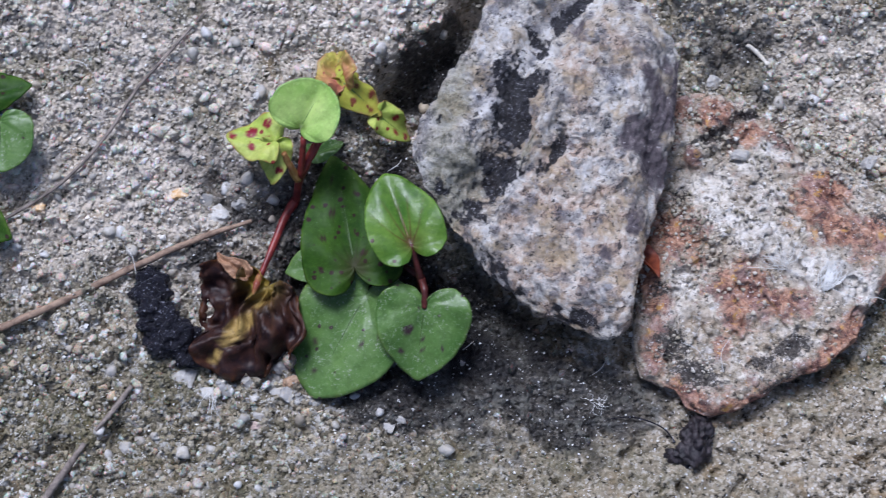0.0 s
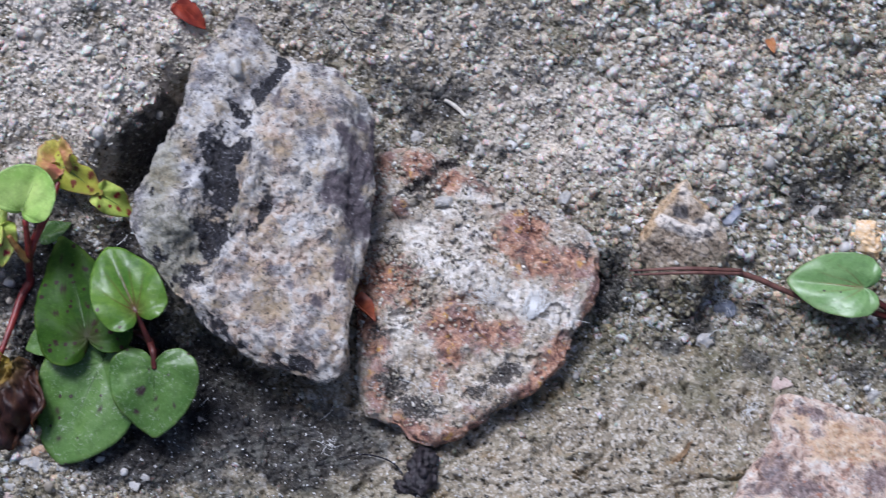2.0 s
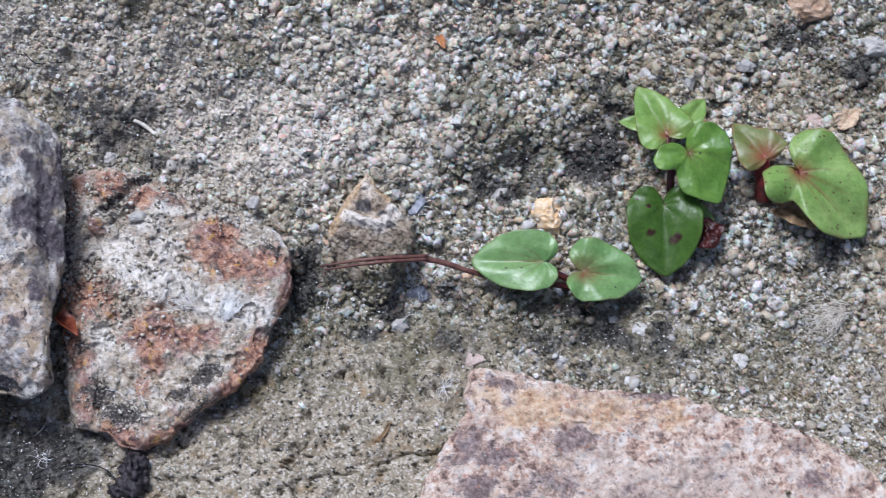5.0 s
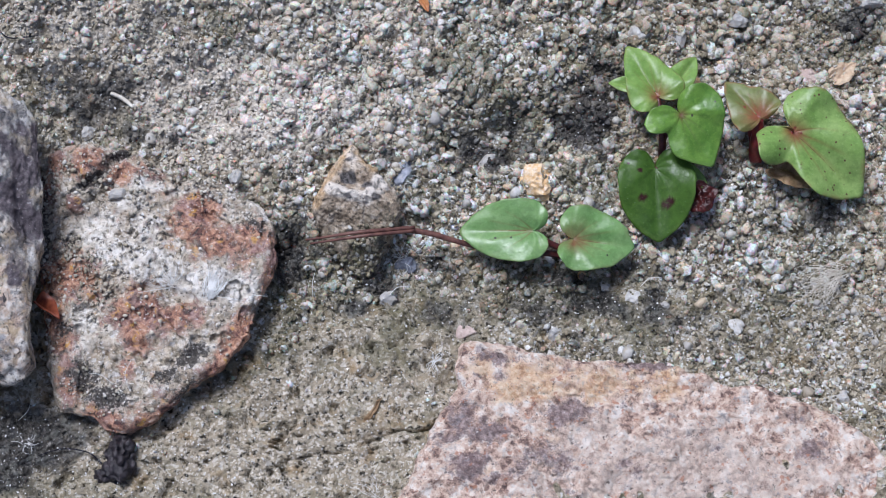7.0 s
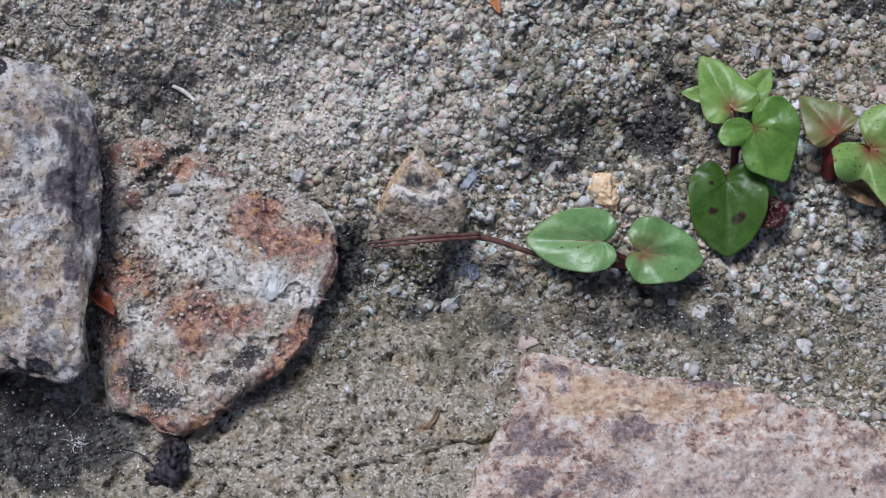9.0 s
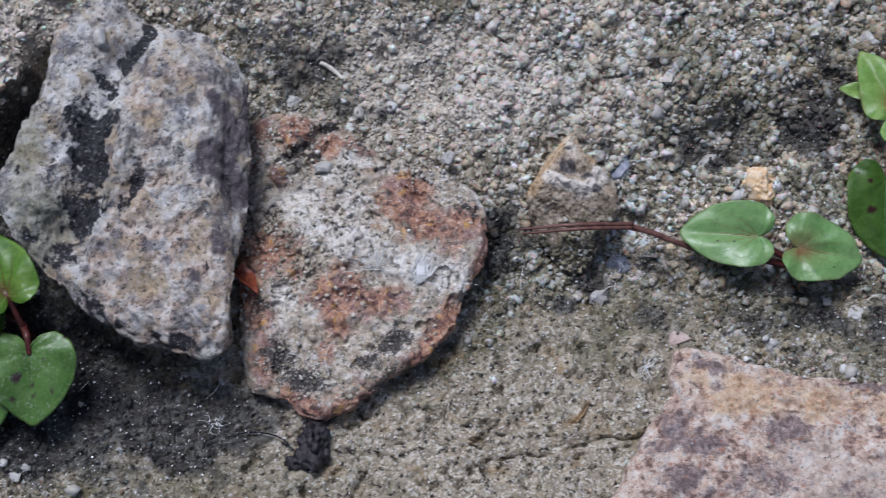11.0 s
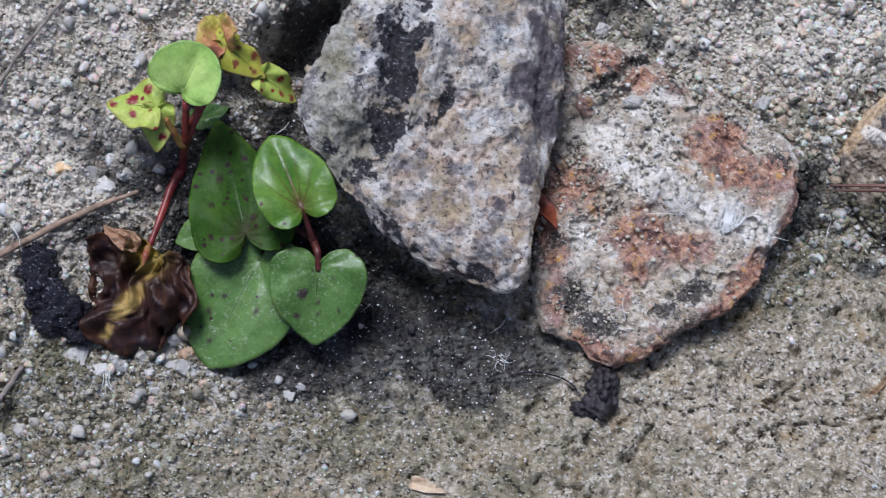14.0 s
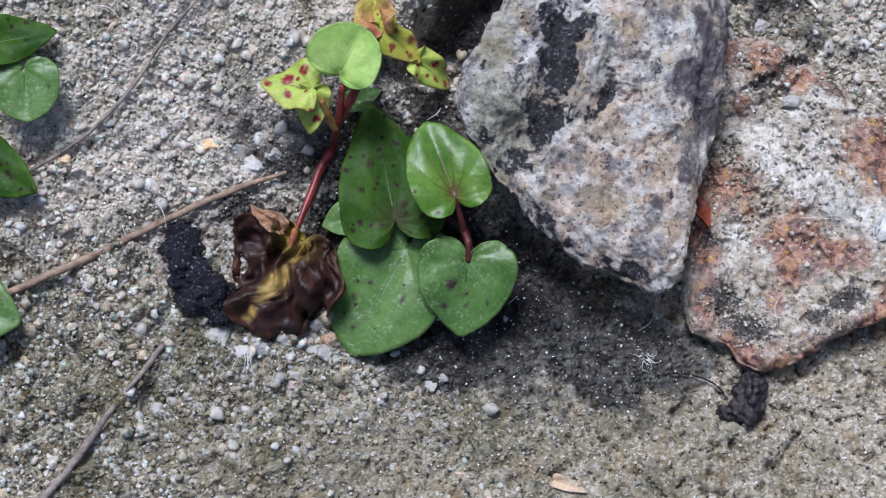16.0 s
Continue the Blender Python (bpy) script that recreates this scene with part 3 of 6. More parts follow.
def leaf_material(name, blade, pale, vein, blot, blots, rough=0.32, edge=None, veins=0.6, spot=2.6, dot=0.16, gloss=0.5, flush=None, dusty=0.0, mottle=8):
    """A leaf: blade with a paler flush, veins, blots and an edge; light passes through it a little."""
    n = Nodes(name, rough, gloss)
    c = n.ramp(n.noise(mottle, 4, 0.6), (0.3, blade), (0.7, pale))
    c = n.mix(n.ramp(n.noise(2.2, 4, 0.65), (0.47, 0.0), (0.68, 0.4)), c, tuple(v * 0.55 for v in blade))
    c = n.mix(n.ramp(n.noise(0.8, 3), (0.5, 0.0), (0.75, 0.25)), c, tuple(min(1.0, v * 1.5) for v in pale))
    c = n.mix(n.math("MULTIPLY", n.attribute("vein"), veins), c, vein)
    if edge:
        c = n.mix(n.math("MULTIPLY", n.attribute("rim"), n.ramp(n.noise(3, 3), (0.42, 0.0), (0.6, 0.75))), c, edge)
    if blots:
        near = n.math("ADD", n.cells(spot, "Distance"), n.math("MULTIPLY", n.math("SUBTRACT", n.noise(spot * 0.35, 3), 0.5), 0.35))
        some = n.math("GREATER_THAN", n.one(n.cells(spot)), 1.0 - blots)
        c = n.mix(n.math("MULTIPLY", n.ramp(near, (dot, 0.95), (dot + 0.08, 0.0)), some), c, blot)
    c = n.mix(n.math("MULTIPLY", n.attribute("blot"), n.ramp(n.noise(0.9, 4, 0.7), (0.35, 0.6), (0.5, 1.0))), c, blot)
    if flush:
        c = n.mix(n.attribute("flush"), c, flush)
    dust = n.ramp(n.noise(0.8, 5, 0.8), (0.64 - dusty, 0.0), (0.71 - dusty, 0.6))
    c = n.mix(n.math("MULTIPLY", dust, n.ramp(n.noise(6, 4, 0.6), (0.44, 0.1), (0.58, 1.0))), c, (0.45, 0.47, 0.42))
    n.bump(n.noise(3.2, 3), 0.3, 0.7)
    n.bump(n.noise(0.9, 4), 0.1, 0.6)
    n.put(n.b.inputs["Base Color"], c)
    n.put(n.b.inputs["Roughness"], n.ramp(n.noise(1.8, 4), (0.35, rough), (0.7, min(1, rough + 0.15))))
    light = n.t.nodes.new("ShaderNodeBsdfTranslucent")
    n.put(light.inputs["Color"], c)
    blend = n.t.nodes.new("ShaderNodeMixShader")
    blend.inputs[0].default_value = 0.22
    n.put(blend.inputs[1], n.b.outputs[0]), n.put(blend.inputs[2], light.outputs[0])
    n.put(n.t.nodes["Material Output"].inputs["Surface"], blend.outputs[0])
    return n.m


def plain_material(name, low, high, size=1.5, rough=0.6, depth=0.15, gloss=0.4):
    n = Nodes(name, rough, gloss)
    c = n.ramp(n.noise(size, 5, 0.7), (0.35, low), (0.65, high))
    n.bump(n.noise(size * 0.6, 4, 0.7), depth, 0.8)
    return n.done(c)


def char_material():
    """Blue-black humus; pale specks in its colour paint tiny mineral glints."""
    n = Nodes("black_humus", 0.45, 0.35)
    c = n.ramp(n.noise(0.9, 5, 0.7), (0.35, (0.003, 0.003, 0.006)), (0.65, (0.02, 0.02, 0.034)))
    c = n.mix(n.ramp(n.noise(0.6, 3, 0.6), (0.62, 0.0), (0.67, 0.9)), c, (0.36, 0.37, 0.44))
    n.bump(n.noise(0.8, 5, 0.75), 0.9, 1.0)
    return n.done(c)


SILT, GRAINS, CRUMBS, GRANITE, RUST, SLAB = silt_material(), grain_material(), crumb_material(), granite_material(), rust_stone_material(), slab_material()
SINGLE = single_material()
WHITE_Q = pebble_material("white_quartz", (0.38, 0.37, 0.35), (0.60, 0.59, 0.565), (0.36, 0.31, 0.23), 0.3)
GREY_Q = pebble_material("grey_quartz", (0.30, 0.295, 0.285), (0.50, 0.49, 0.465), (0.40, 0.34, 0.25), 0.35)
OCHRE_Q = pebble_material("ochre_feldspar", (0.58, 0.34, 0.13), (0.76, 0.58, 0.36), (0.80, 0.75, 0.66), 0.5)
PINK_Q = pebble_material("pink_feldspar", (0.44, 0.33, 0.29), (0.58, 0.47, 0.42), (0.3, 0.26, 0.2), 0.5)
BROWN_Q = pebble_material("brown_orange_feldspar", (0.34, 0.21, 0.12), (0.56, 0.41, 0.29), (0.22, 0.15, 0.10), 0.5)
DARK_Q = pebble_material("blue_grey_slate", (0.12, 0.135, 0.17), (0.30, 0.325, 0.39), (0.34, 0.33, 0.32), 0.3)
TAN_STONE = tan_material()
BRIGHT = leaf_material("fresh_leaf", (0.29, 0.50, 0.09), (0.52, 0.67, 0.21), (0.44, 0.56, 0.20), (0.10, 0.03, 0.02), 0.0, 0.34, (0.10, 0.22, 0.03), gloss=0.5, flush=(0.10, 0.16, 0.02))
GLOSSY = leaf_material("glossy_leaf", (0.0496, 0.149, 0.00927), (0.149, 0.267, 0.031), (0.10, 0.02, 0.012), (0.06, 0.03, 0.02), 0.1, 0.33, (0.20, 0.34, 0.06), 0.9, gloss=0.5, flush=(0.10, 0.06, 0.015))
DARK = leaf_material("dark_leaf", (0.038, 0.092, 0.011), (0.085, 0.17, 0.026), (0.07, 0.11, 0.03), (0.035, 0.008, 0.008), 0.12, 0.3, (0.12, 0.20, 0.04), 0.3, 2.2, 0.12, gloss=0.35)
SPECKLED = leaf_material("speckled_green_leaf", (0.0177, 0.0623, 0.00394), (0.059, 0.134, 0.0105), (0.03, 0.05, 0.012), (0.03, 0.012, 0.012), 0.75, 0.5, (0.12, 0.20, 0.03), 0.5, 2.4, 0.19, gloss=0.2, flush=(0.05, 0.03, 0.02))
MID = leaf_material("dusty_leaf", (0.065, 0.155, 0.024), (0.15, 0.265, 0.07), (0.16, 0.24, 0.10), (0.05, 0.025, 0.03), 0.3, 0.34, (0.15, 0.24, 0.05), 0.25, 2.4, 0.13, gloss=0.5, dusty=0.085)
LIGHT = leaf_material("light_green_leaf", (0.17, 0.315, 0.06), (0.32, 0.455, 0.14), (0.22, 0.06, 0.03), (0.09, 0.02, 0.02), 0.4, 0.34, (0.26, 0.2, 0.08), 0.65, 1.7, 0.14, flush=(0.24, 0.05, 0.03))
LIGHT_PLAIN = leaf_material("young_light_green_leaf", (0.135, 0.275, 0.04), (0.26, 0.405, 0.10), (0.24, 0.10, 0.05), (0.09, 0.02, 0.02), 0.0, 0.32, (0.26, 0.22, 0.08), 0.5, flush=(0.24, 0.05, 0.03))
MIDGREEN = leaf_material("glossy_grass_green_leaf", (0.085, 0.205, 0.024), (0.215, 0.37, 0.06), (0.08, 0.06, 0.03), (0.04, 0.03, 0.03), 0.1, 0.28, (0.16, 0.26, 0.06), 0.45, 2.0, 0.12, gloss=0.6, flush=(0.16, 0.05, 0.03))
PAIR = leaf_material("sheeny_green_leaf", (0.135, 0.29, 0.075), (0.25, 0.40, 0.15), (0.22, 0.06, 0.035), (0.04, 0.03, 0.03), 0.1, 0.32, (0.2, 0.24, 0.09), 0.5, 2.0, 0.12, gloss=0.6, flush=(0.20, 0.04, 0.025))
SPOTTED = leaf_material("yellowing_leaf", (0.36, 0.52, 0.06), (0.55, 0.60, 0.16), (0.42, 0.40, 0.1), (0.24, 0.012, 0.03), 0.45, 0.4, (0.36, 0.10, 0.06), 0.4, 2.2, 0.2, gloss=0.3)
YELLOW = leaf_material("yellow_leaf", (0.54, 0.44, 0.07), (0.40, 0.49, 0.06), (0.30, 0.2, 0.05), (0.20, 0.05, 0.03), 0.75, 0.4, (0.45, 0.16, 0.14), 0.5, 1.5, 0.2, gloss=0.3)
PINKISH = leaf_material("pinkish_yellow_leaf", (0.38, 0.42, 0.06), (0.60, 0.48, 0.14), (0.42, 0.2, 0.06), (0.20, 0.03, 0.035), 0.3, 0.4, (0.48, 0.20, 0.17), 0.5, 1.8, 0.22, gloss=0.3, flush=(0.55, 0.17, 0.13))
OLIVE = leaf_material("reddish_olive_leaf", (0.13, 0.165, 0.045), (0.19, 0.235, 0.07), (0.27, 0.05, 0.03), (0.2, 0.05, 0.03), 0.2, 0.35, (0.36, 0.15, 0.09), 0.7, flush=(0.30, 0.06, 0.04))
DEAD = leaf_material("withered_leaf", (0.010, 0.006, 0.011), (0.070, 0.027, 0.016), (0.24, 0.12, 0.04), (0.42, 0.29, 0.09), 0.0, 0.44, (0.14, 0.05, 0.012), 0.45, gloss=0.35, mottle=3.5, flush=(0.52, 0.38, 0.06))
RED_STEM = plain_material("red_stem", (0.10, 0.011, 0.013), (0.25, 0.04, 0.032), 2.5, 0.35, 0.08)
DARK_STEM = plain_material("dark_red_stem", (0.035, 0.008, 0.008), (0.10, 0.022, 0.017), 2.5, 0.4, 0.08)
GREEN_STEM = plain_material("red_green_stem", (0.22, 0.05, 0.03), (0.33, 0.22, 0.06), 3.5, 0.4, 0.08)
DARK_RIB = plain_material("dark_green_midrib", (0.03, 0.07, 0.012), (0.075, 0.14, 0.03), 4.0, 0.4, 0.05)
RED_RIB = plain_material("red_midrib", (0.11, 0.07, 0.025), (0.20, 0.19, 0.055), 4.0, 0.4, 0.05)
GREEN_RIB = plain_material("green_midrib", (0.07, 0.15, 0.02), (0.16, 0.27, 0.06), 4.0, 0.4, 0.05)
NEEDLE = plain_material("pine_needle", (0.07, 0.028, 0.024), (0.17, 0.08, 0.06), 2.0, 0.5, 0.1)
TWIG = plain_material("dry_stalk", (0.12, 0.075, 0.052), (0.38, 0.27, 0.19), 3.0, 0.7, 0.12)
GREY_TWIG = plain_material("grey_stalk", (0.11, 0.09, 0.08), (0.33, 0.28, 0.24), 3.0, 0.75, 0.12)
CHAR = char_material()
CLOD = plain_material("dark_brown_clod", (0.008, 0.007, 0.009), (0.045, 0.035, 0.04), 1.6, 0.45, 0.6, 0.5)
RED_LEAF = plain_material("red_dry_leaf", (0.14, 0.018, 0.012), (0.32, 0.055, 0.025), 3.0, 0.4, 0.1)
WEDGED = plain_material("dark_red_and_orange_leaf", (0.09, 0.012, 0.009), (0.34, 0.085, 0.03), 4.0, 0.45, 0.1)
DARKRED = plain_material("dark_red_leaf", (0.022, 0.005, 0.005), (0.075, 0.012, 0.010), 3.0, 0.4, 0.1)
STRAW = plain_material("pale_straw", (0.50, 0.45, 0.36), (0.74, 0.70, 0.62), 2.0, 0.7, 0.1)
BROWN_STRAW = plain_material("brown_sheath", (0.17, 0.10, 0.05), (0.36, 0.25, 0.14), 2.0, 0.6, 0.1)
FIBRE = plain_material("white_fibre", (0.62, 0.62, 0.60), (0.78, 0.78, 0.76), 2.0, 0.5, 0.02)
MICA = plain_material("mica_flake", (0.70, 0.70, 0.70), (0.85, 0.85, 0.84), 2.0, 0.12, 0.02, 0.8)
ORANGE = plain_material("orange_petal", (0.30, 0.10, 0.03), (0.45, 0.20, 0.07), 1.5, 0.5, 0.1)
PALE_BROWN = plain_material("light_brown_dry_leaf", (0.20, 0.10, 0.055), (0.40, 0.24, 0.14), 1.5, 0.55, 0.1)
PALE_LEAF = plain_material("pale_dry_leaf", (0.40, 0.27, 0.17), (0.58, 0.46, 0.32), 2.0, 0.6, 0.1)

# ---- the plan of the stones ----
ROCK_RING = [(-103.5, 33), (-102.5, 41), (-99.7, 46), (-98, 51), (-95.6, 56.5), (-93.4, 63), (-92.2, 67.5), (-91, 73), (-89, 77), (-85.4, 81.5), (-82.5, 86), (-79.5, 86.5), (-76.5, 83.5), (-73.5, 79.5), (-70.3, 77), (-66, 75.7), (-60.7, 74), (-55.8, 70.6), (-50.9, 67), (-48.5, 62), (-47.8, 56), (-47.7, 47), (-48, 37), (-49.3, 29), (-50.8, 21), (-51.3, 13), (-51.8, 3.5), (-54, 1), (-58, 0), (-66.5, 1.6), (-73, 4), (-80, 7.5), (-84, 10.5), (-88.5, 14.5), (-93.6, 18.8), (-96.5, 22), (-101, 27)]
RUST_RING = [(-49.4, 58), (-46.5, 60.7), (-36.3, 60.8), (-28.4, 58.8), (-23.3, 56), (-17.6, 52), (-8.9, 49.6), (-1.8, 45.7), (3.8, 41.6), (7.2, 35), (7.5, 29.3), (5.5, 24.5), (1.5, 17), (-1.5, 10), (-7.5, 2), (-16, -2.2), (-21.5, -6.5), (-28, -10.4), (-32.3, -12.6), (-36.4, -11.6), (-39.9, -7.9), (-44.7, -6.3), (-48.2, -6), (-50, 2.6), (-51, 17), (-52.5, 32), (-53, 44), (-51.5, 53.4)]
SLAB_RING = [(50, 4.5), (53.6, 5.4), (60.5, 3.6), (68.8, 1.3), (77, -0.8), (85.3, -2.6), (95.2, -3.1), (105, -4.6), (111.5, -8), (116.6, -11.8), (125, -12.3), (131.6, -16), (138.2, -19), (144.7, -22.8), (151, -27), (155, -34), (160, -50), (150, -85), (90, -100), (30, -85), (24, -52), (33, -33), (37, -26.5), (42, -18), (46, -11.5), (50, -6), (48.8, -1.5)]
CONE_RING = [(28.2, 57), (25.6, 54.4), (22.6, 51.2), (20, 47.6), (17.4, 44), (16.6, 40.5), (17.4, 36.5), (19.4, 32.4), (22, 28.6), (25, 25.4), (28, 24), (31, 25.4), (33.6, 29.4), (36, 33.4), (38, 37), (39.3, 40.4), (37.7, 43.8), (35.4, 47), (33.2, 50.4), (30.5, 53.4)]
CRACK = [(2, -22.4), (6, -21.6), (12, -20.6), (16, -20.4), (24.6, -19), (33, -16.6), (38, -16.4), (43, -14.4)]
SHORT_CRACK = [(-57, -5.5), (-54, -6.2), (-51, -8)]


def clip_soft(v, low, high):
    mid, half = (low + high) / 2, (high - low) / 2
    u = (v - mid) / half
    return mid + half * np.where(np.abs(u) < 1, u, np.sign(u) * (1 + 0.15 * np.tanh((np.abs(u) - 1) / 0.15)))


def lie(x, y):
    """The broad lie of the bank, in millimetres."""
    u, v = clip_soft(x, -225, 185) / 100, clip_soft(y, -75, 125) / 100
    far = np.hypot(np.maximum(0, np.abs(x + 20) - 205), np.maximum(0, np.abs(y - 25) - 100))
    away = smooth(0, 300, far)
    h = -9.8 - 4.85 * u - 1.6 * v + 1.1 * u * u - 13.9 * u * v + 18.2 * v * v
    for cx, cy, r, amount in ((13, 57, 18, 4.5), (40, 25, 15, -3.5), (122, 22, 30, -3), (-23, 72, 22, -4), (-45, -31, 25, 3), (65, 72, 20, 3), (-77, -10, 16, 1.5), (142, -22, 42, -7.5)):
        h = h + amount * np.exp(-((x - cx) ** 2 + (y - cy) ** 2) / r**2)
    h = h - 13 * (1 + 0.3 * fbm(x, y, 1, 6, 2, 77)) * np.exp(-(along(x + 2.5 * fbm(x, y, 2, 7, 2, 78), y, [(-112, 46), (-106, 53), (-100, 61), (-95, 69)]) / 6.0) ** 4)
    h = h - 8 * np.exp(-(((x + 80) / 20) ** 2) - ((y - 9) / 9) ** 2)
    h = h - 0.7 * np.exp(-(along(x, y, [(10, 31), (5, 15), (-8.5, -1), (-20, -9), (-30, -15)]) / 1.4) ** 2)
    h = h - 4.0 * np.exp(-(((x - 64) / 22) ** 2) - ((y - 58) / 8) ** 2) - 2.5 * np.exp(-(((x + 40) / 9) ** 2) - ((y - 71) / 7) ** 2)
    return h * (1 - away) + away * (-6 + 22 * fbm(x, y, 11, 260, 3, 97))


def silty(x, y):
    """Where fine silt has settled: 1, against loose grit: 0."""
    m = blobs(x, y, ((5, -20, 48, 28, 5, 1.2), (-45, -32, 45, 30, 0, 1.1), (-85, -14, 26, 12, 0, 0.9), (30, 4, 32, 15, 20, 1.2), (90, 12, 45, 10, -8, 0.55), (-100, -45, 45, 18, 0, 0.6), (-45, -5, 15, 14, 0, 1.0)))
    return np.clip(m + 0.22 * fbm(x, y, 0, 12, 2, 5), 0, 1)


# Humus, and shade painted in hollows and under rock, stones and leaves.
HUMUS_AND_SHADE = ((-84, -4, 22, 12, -25, 1.3), (-64, -12, 30, 14, 0, 1.25), (-78, -21, 34, 9, 0, 0.7), (-100, -12, 16, 10, 0, 0.9), (-126, 14, 9, 16, 0, 0.95), (-114, 20, 13, 16, 0, 1.0), (-121, 40, 8, 10, 0, 0.6), (-95, -19, 24, 9, 10, 0.75), (-45, -12, 12, 12, 0, 0.6), (-119, 24, 13, 24, 10, 0.6), (-103.5, 57, 7, 15, -38, 1.25), (-150, 8, 9, 6, 30, 0.8), (-157, -6, 6, 11, 25, 0.9), (-150, -13, 8, 5, -20, 0.8),
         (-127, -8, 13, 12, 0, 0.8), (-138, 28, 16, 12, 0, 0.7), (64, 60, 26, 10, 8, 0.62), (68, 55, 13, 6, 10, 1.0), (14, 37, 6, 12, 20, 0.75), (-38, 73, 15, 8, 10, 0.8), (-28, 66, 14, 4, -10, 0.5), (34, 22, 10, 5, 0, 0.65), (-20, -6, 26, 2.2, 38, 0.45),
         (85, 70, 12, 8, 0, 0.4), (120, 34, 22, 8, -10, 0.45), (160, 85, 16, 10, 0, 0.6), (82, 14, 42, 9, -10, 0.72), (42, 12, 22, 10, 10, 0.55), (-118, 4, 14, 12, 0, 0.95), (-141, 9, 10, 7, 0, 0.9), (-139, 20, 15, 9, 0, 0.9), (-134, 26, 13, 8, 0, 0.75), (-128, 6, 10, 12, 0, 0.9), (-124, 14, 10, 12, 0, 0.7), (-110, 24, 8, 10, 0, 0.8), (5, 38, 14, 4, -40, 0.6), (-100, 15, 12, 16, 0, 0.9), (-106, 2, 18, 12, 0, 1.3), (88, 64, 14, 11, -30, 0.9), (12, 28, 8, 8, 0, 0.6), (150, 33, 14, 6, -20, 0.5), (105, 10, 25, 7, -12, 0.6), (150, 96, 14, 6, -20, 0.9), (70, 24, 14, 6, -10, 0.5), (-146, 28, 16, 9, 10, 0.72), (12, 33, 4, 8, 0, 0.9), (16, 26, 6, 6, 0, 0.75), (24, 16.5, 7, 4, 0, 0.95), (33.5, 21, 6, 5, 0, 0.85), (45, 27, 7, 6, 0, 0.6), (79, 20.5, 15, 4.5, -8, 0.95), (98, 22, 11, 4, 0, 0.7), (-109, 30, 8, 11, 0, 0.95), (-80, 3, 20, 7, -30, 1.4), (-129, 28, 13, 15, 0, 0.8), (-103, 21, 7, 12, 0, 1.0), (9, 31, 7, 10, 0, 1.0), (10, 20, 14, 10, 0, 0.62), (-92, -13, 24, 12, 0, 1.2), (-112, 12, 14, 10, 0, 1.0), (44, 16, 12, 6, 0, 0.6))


# Humus plus painted shade; the noise term darkens voids in the grit.
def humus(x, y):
    m = blobs(x, y, HUMUS_AND_SHADE) + 0.45 * smooth(-150, -110, x) * (1 - silty(x, y)) * smooth(0.1, 0.5, fbm(x, y, 7, 13, 3, 91))
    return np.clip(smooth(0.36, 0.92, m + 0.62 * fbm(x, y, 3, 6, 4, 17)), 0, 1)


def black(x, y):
    """Where the ground is black: thick humus, and shade painted under rock and leaves."""
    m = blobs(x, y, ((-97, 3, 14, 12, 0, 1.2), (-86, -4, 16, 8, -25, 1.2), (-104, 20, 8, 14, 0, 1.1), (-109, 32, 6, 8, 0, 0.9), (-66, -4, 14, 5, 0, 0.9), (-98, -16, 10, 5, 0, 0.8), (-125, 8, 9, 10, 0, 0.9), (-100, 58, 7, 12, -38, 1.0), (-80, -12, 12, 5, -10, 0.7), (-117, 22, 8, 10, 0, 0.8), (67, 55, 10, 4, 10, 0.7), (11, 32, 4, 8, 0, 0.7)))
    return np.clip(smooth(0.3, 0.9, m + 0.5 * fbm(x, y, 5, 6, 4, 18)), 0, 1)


def olive_tone(x, y):
    """Where thin olive algae cover the grit."""
    m = blobs(x, y, ((12, 26, 20, 14, 0, 1.1), (18, 24, 18, 10, 0, 0.9), (48, 16, 26, 9, -5, 0.95), (84, 14, 28, 9, -12, 1.3), (72, 22, 24, 7, -5, 1.0), (148, 88, 34, 20, 0, 0.6), (9, 12, 10, 12, 30, 0.7), (120, 10, 30, 10, -15, 0.75), (150, 20, 20, 14, 0, 0.6), (96, 40, 14, 14, 0, 0.5), (70, 30, 14, 10, 0, 0.6), (64, 62, 34, 14, 0, 0.55), (95, 76, 26, 18, 0, 0.7), (-32, 66, 16, 6, 0, 0.7), (8, 84, 30, 12, 0, 0.35), (20, -34, 14, 8, 0, 0.4), (-85, -33, 34, 10, 0, 0.9), (-60, -26, 26, 9, 0, 0.8), (-38, -27, 20, 9, 0, 0.6), (-165, -32, 50, 18, 0, 0.8), (-125, -42, 40, 14, 0, 0.8), (-150, 42, 16, 12, 0, 0.4), (-35, -34, 22, 10, 0, 0.5)))
    return np.clip(m + 0.3 * fbm(x, y, 4, 8, 3, 19) - 0.1, 0, 1)


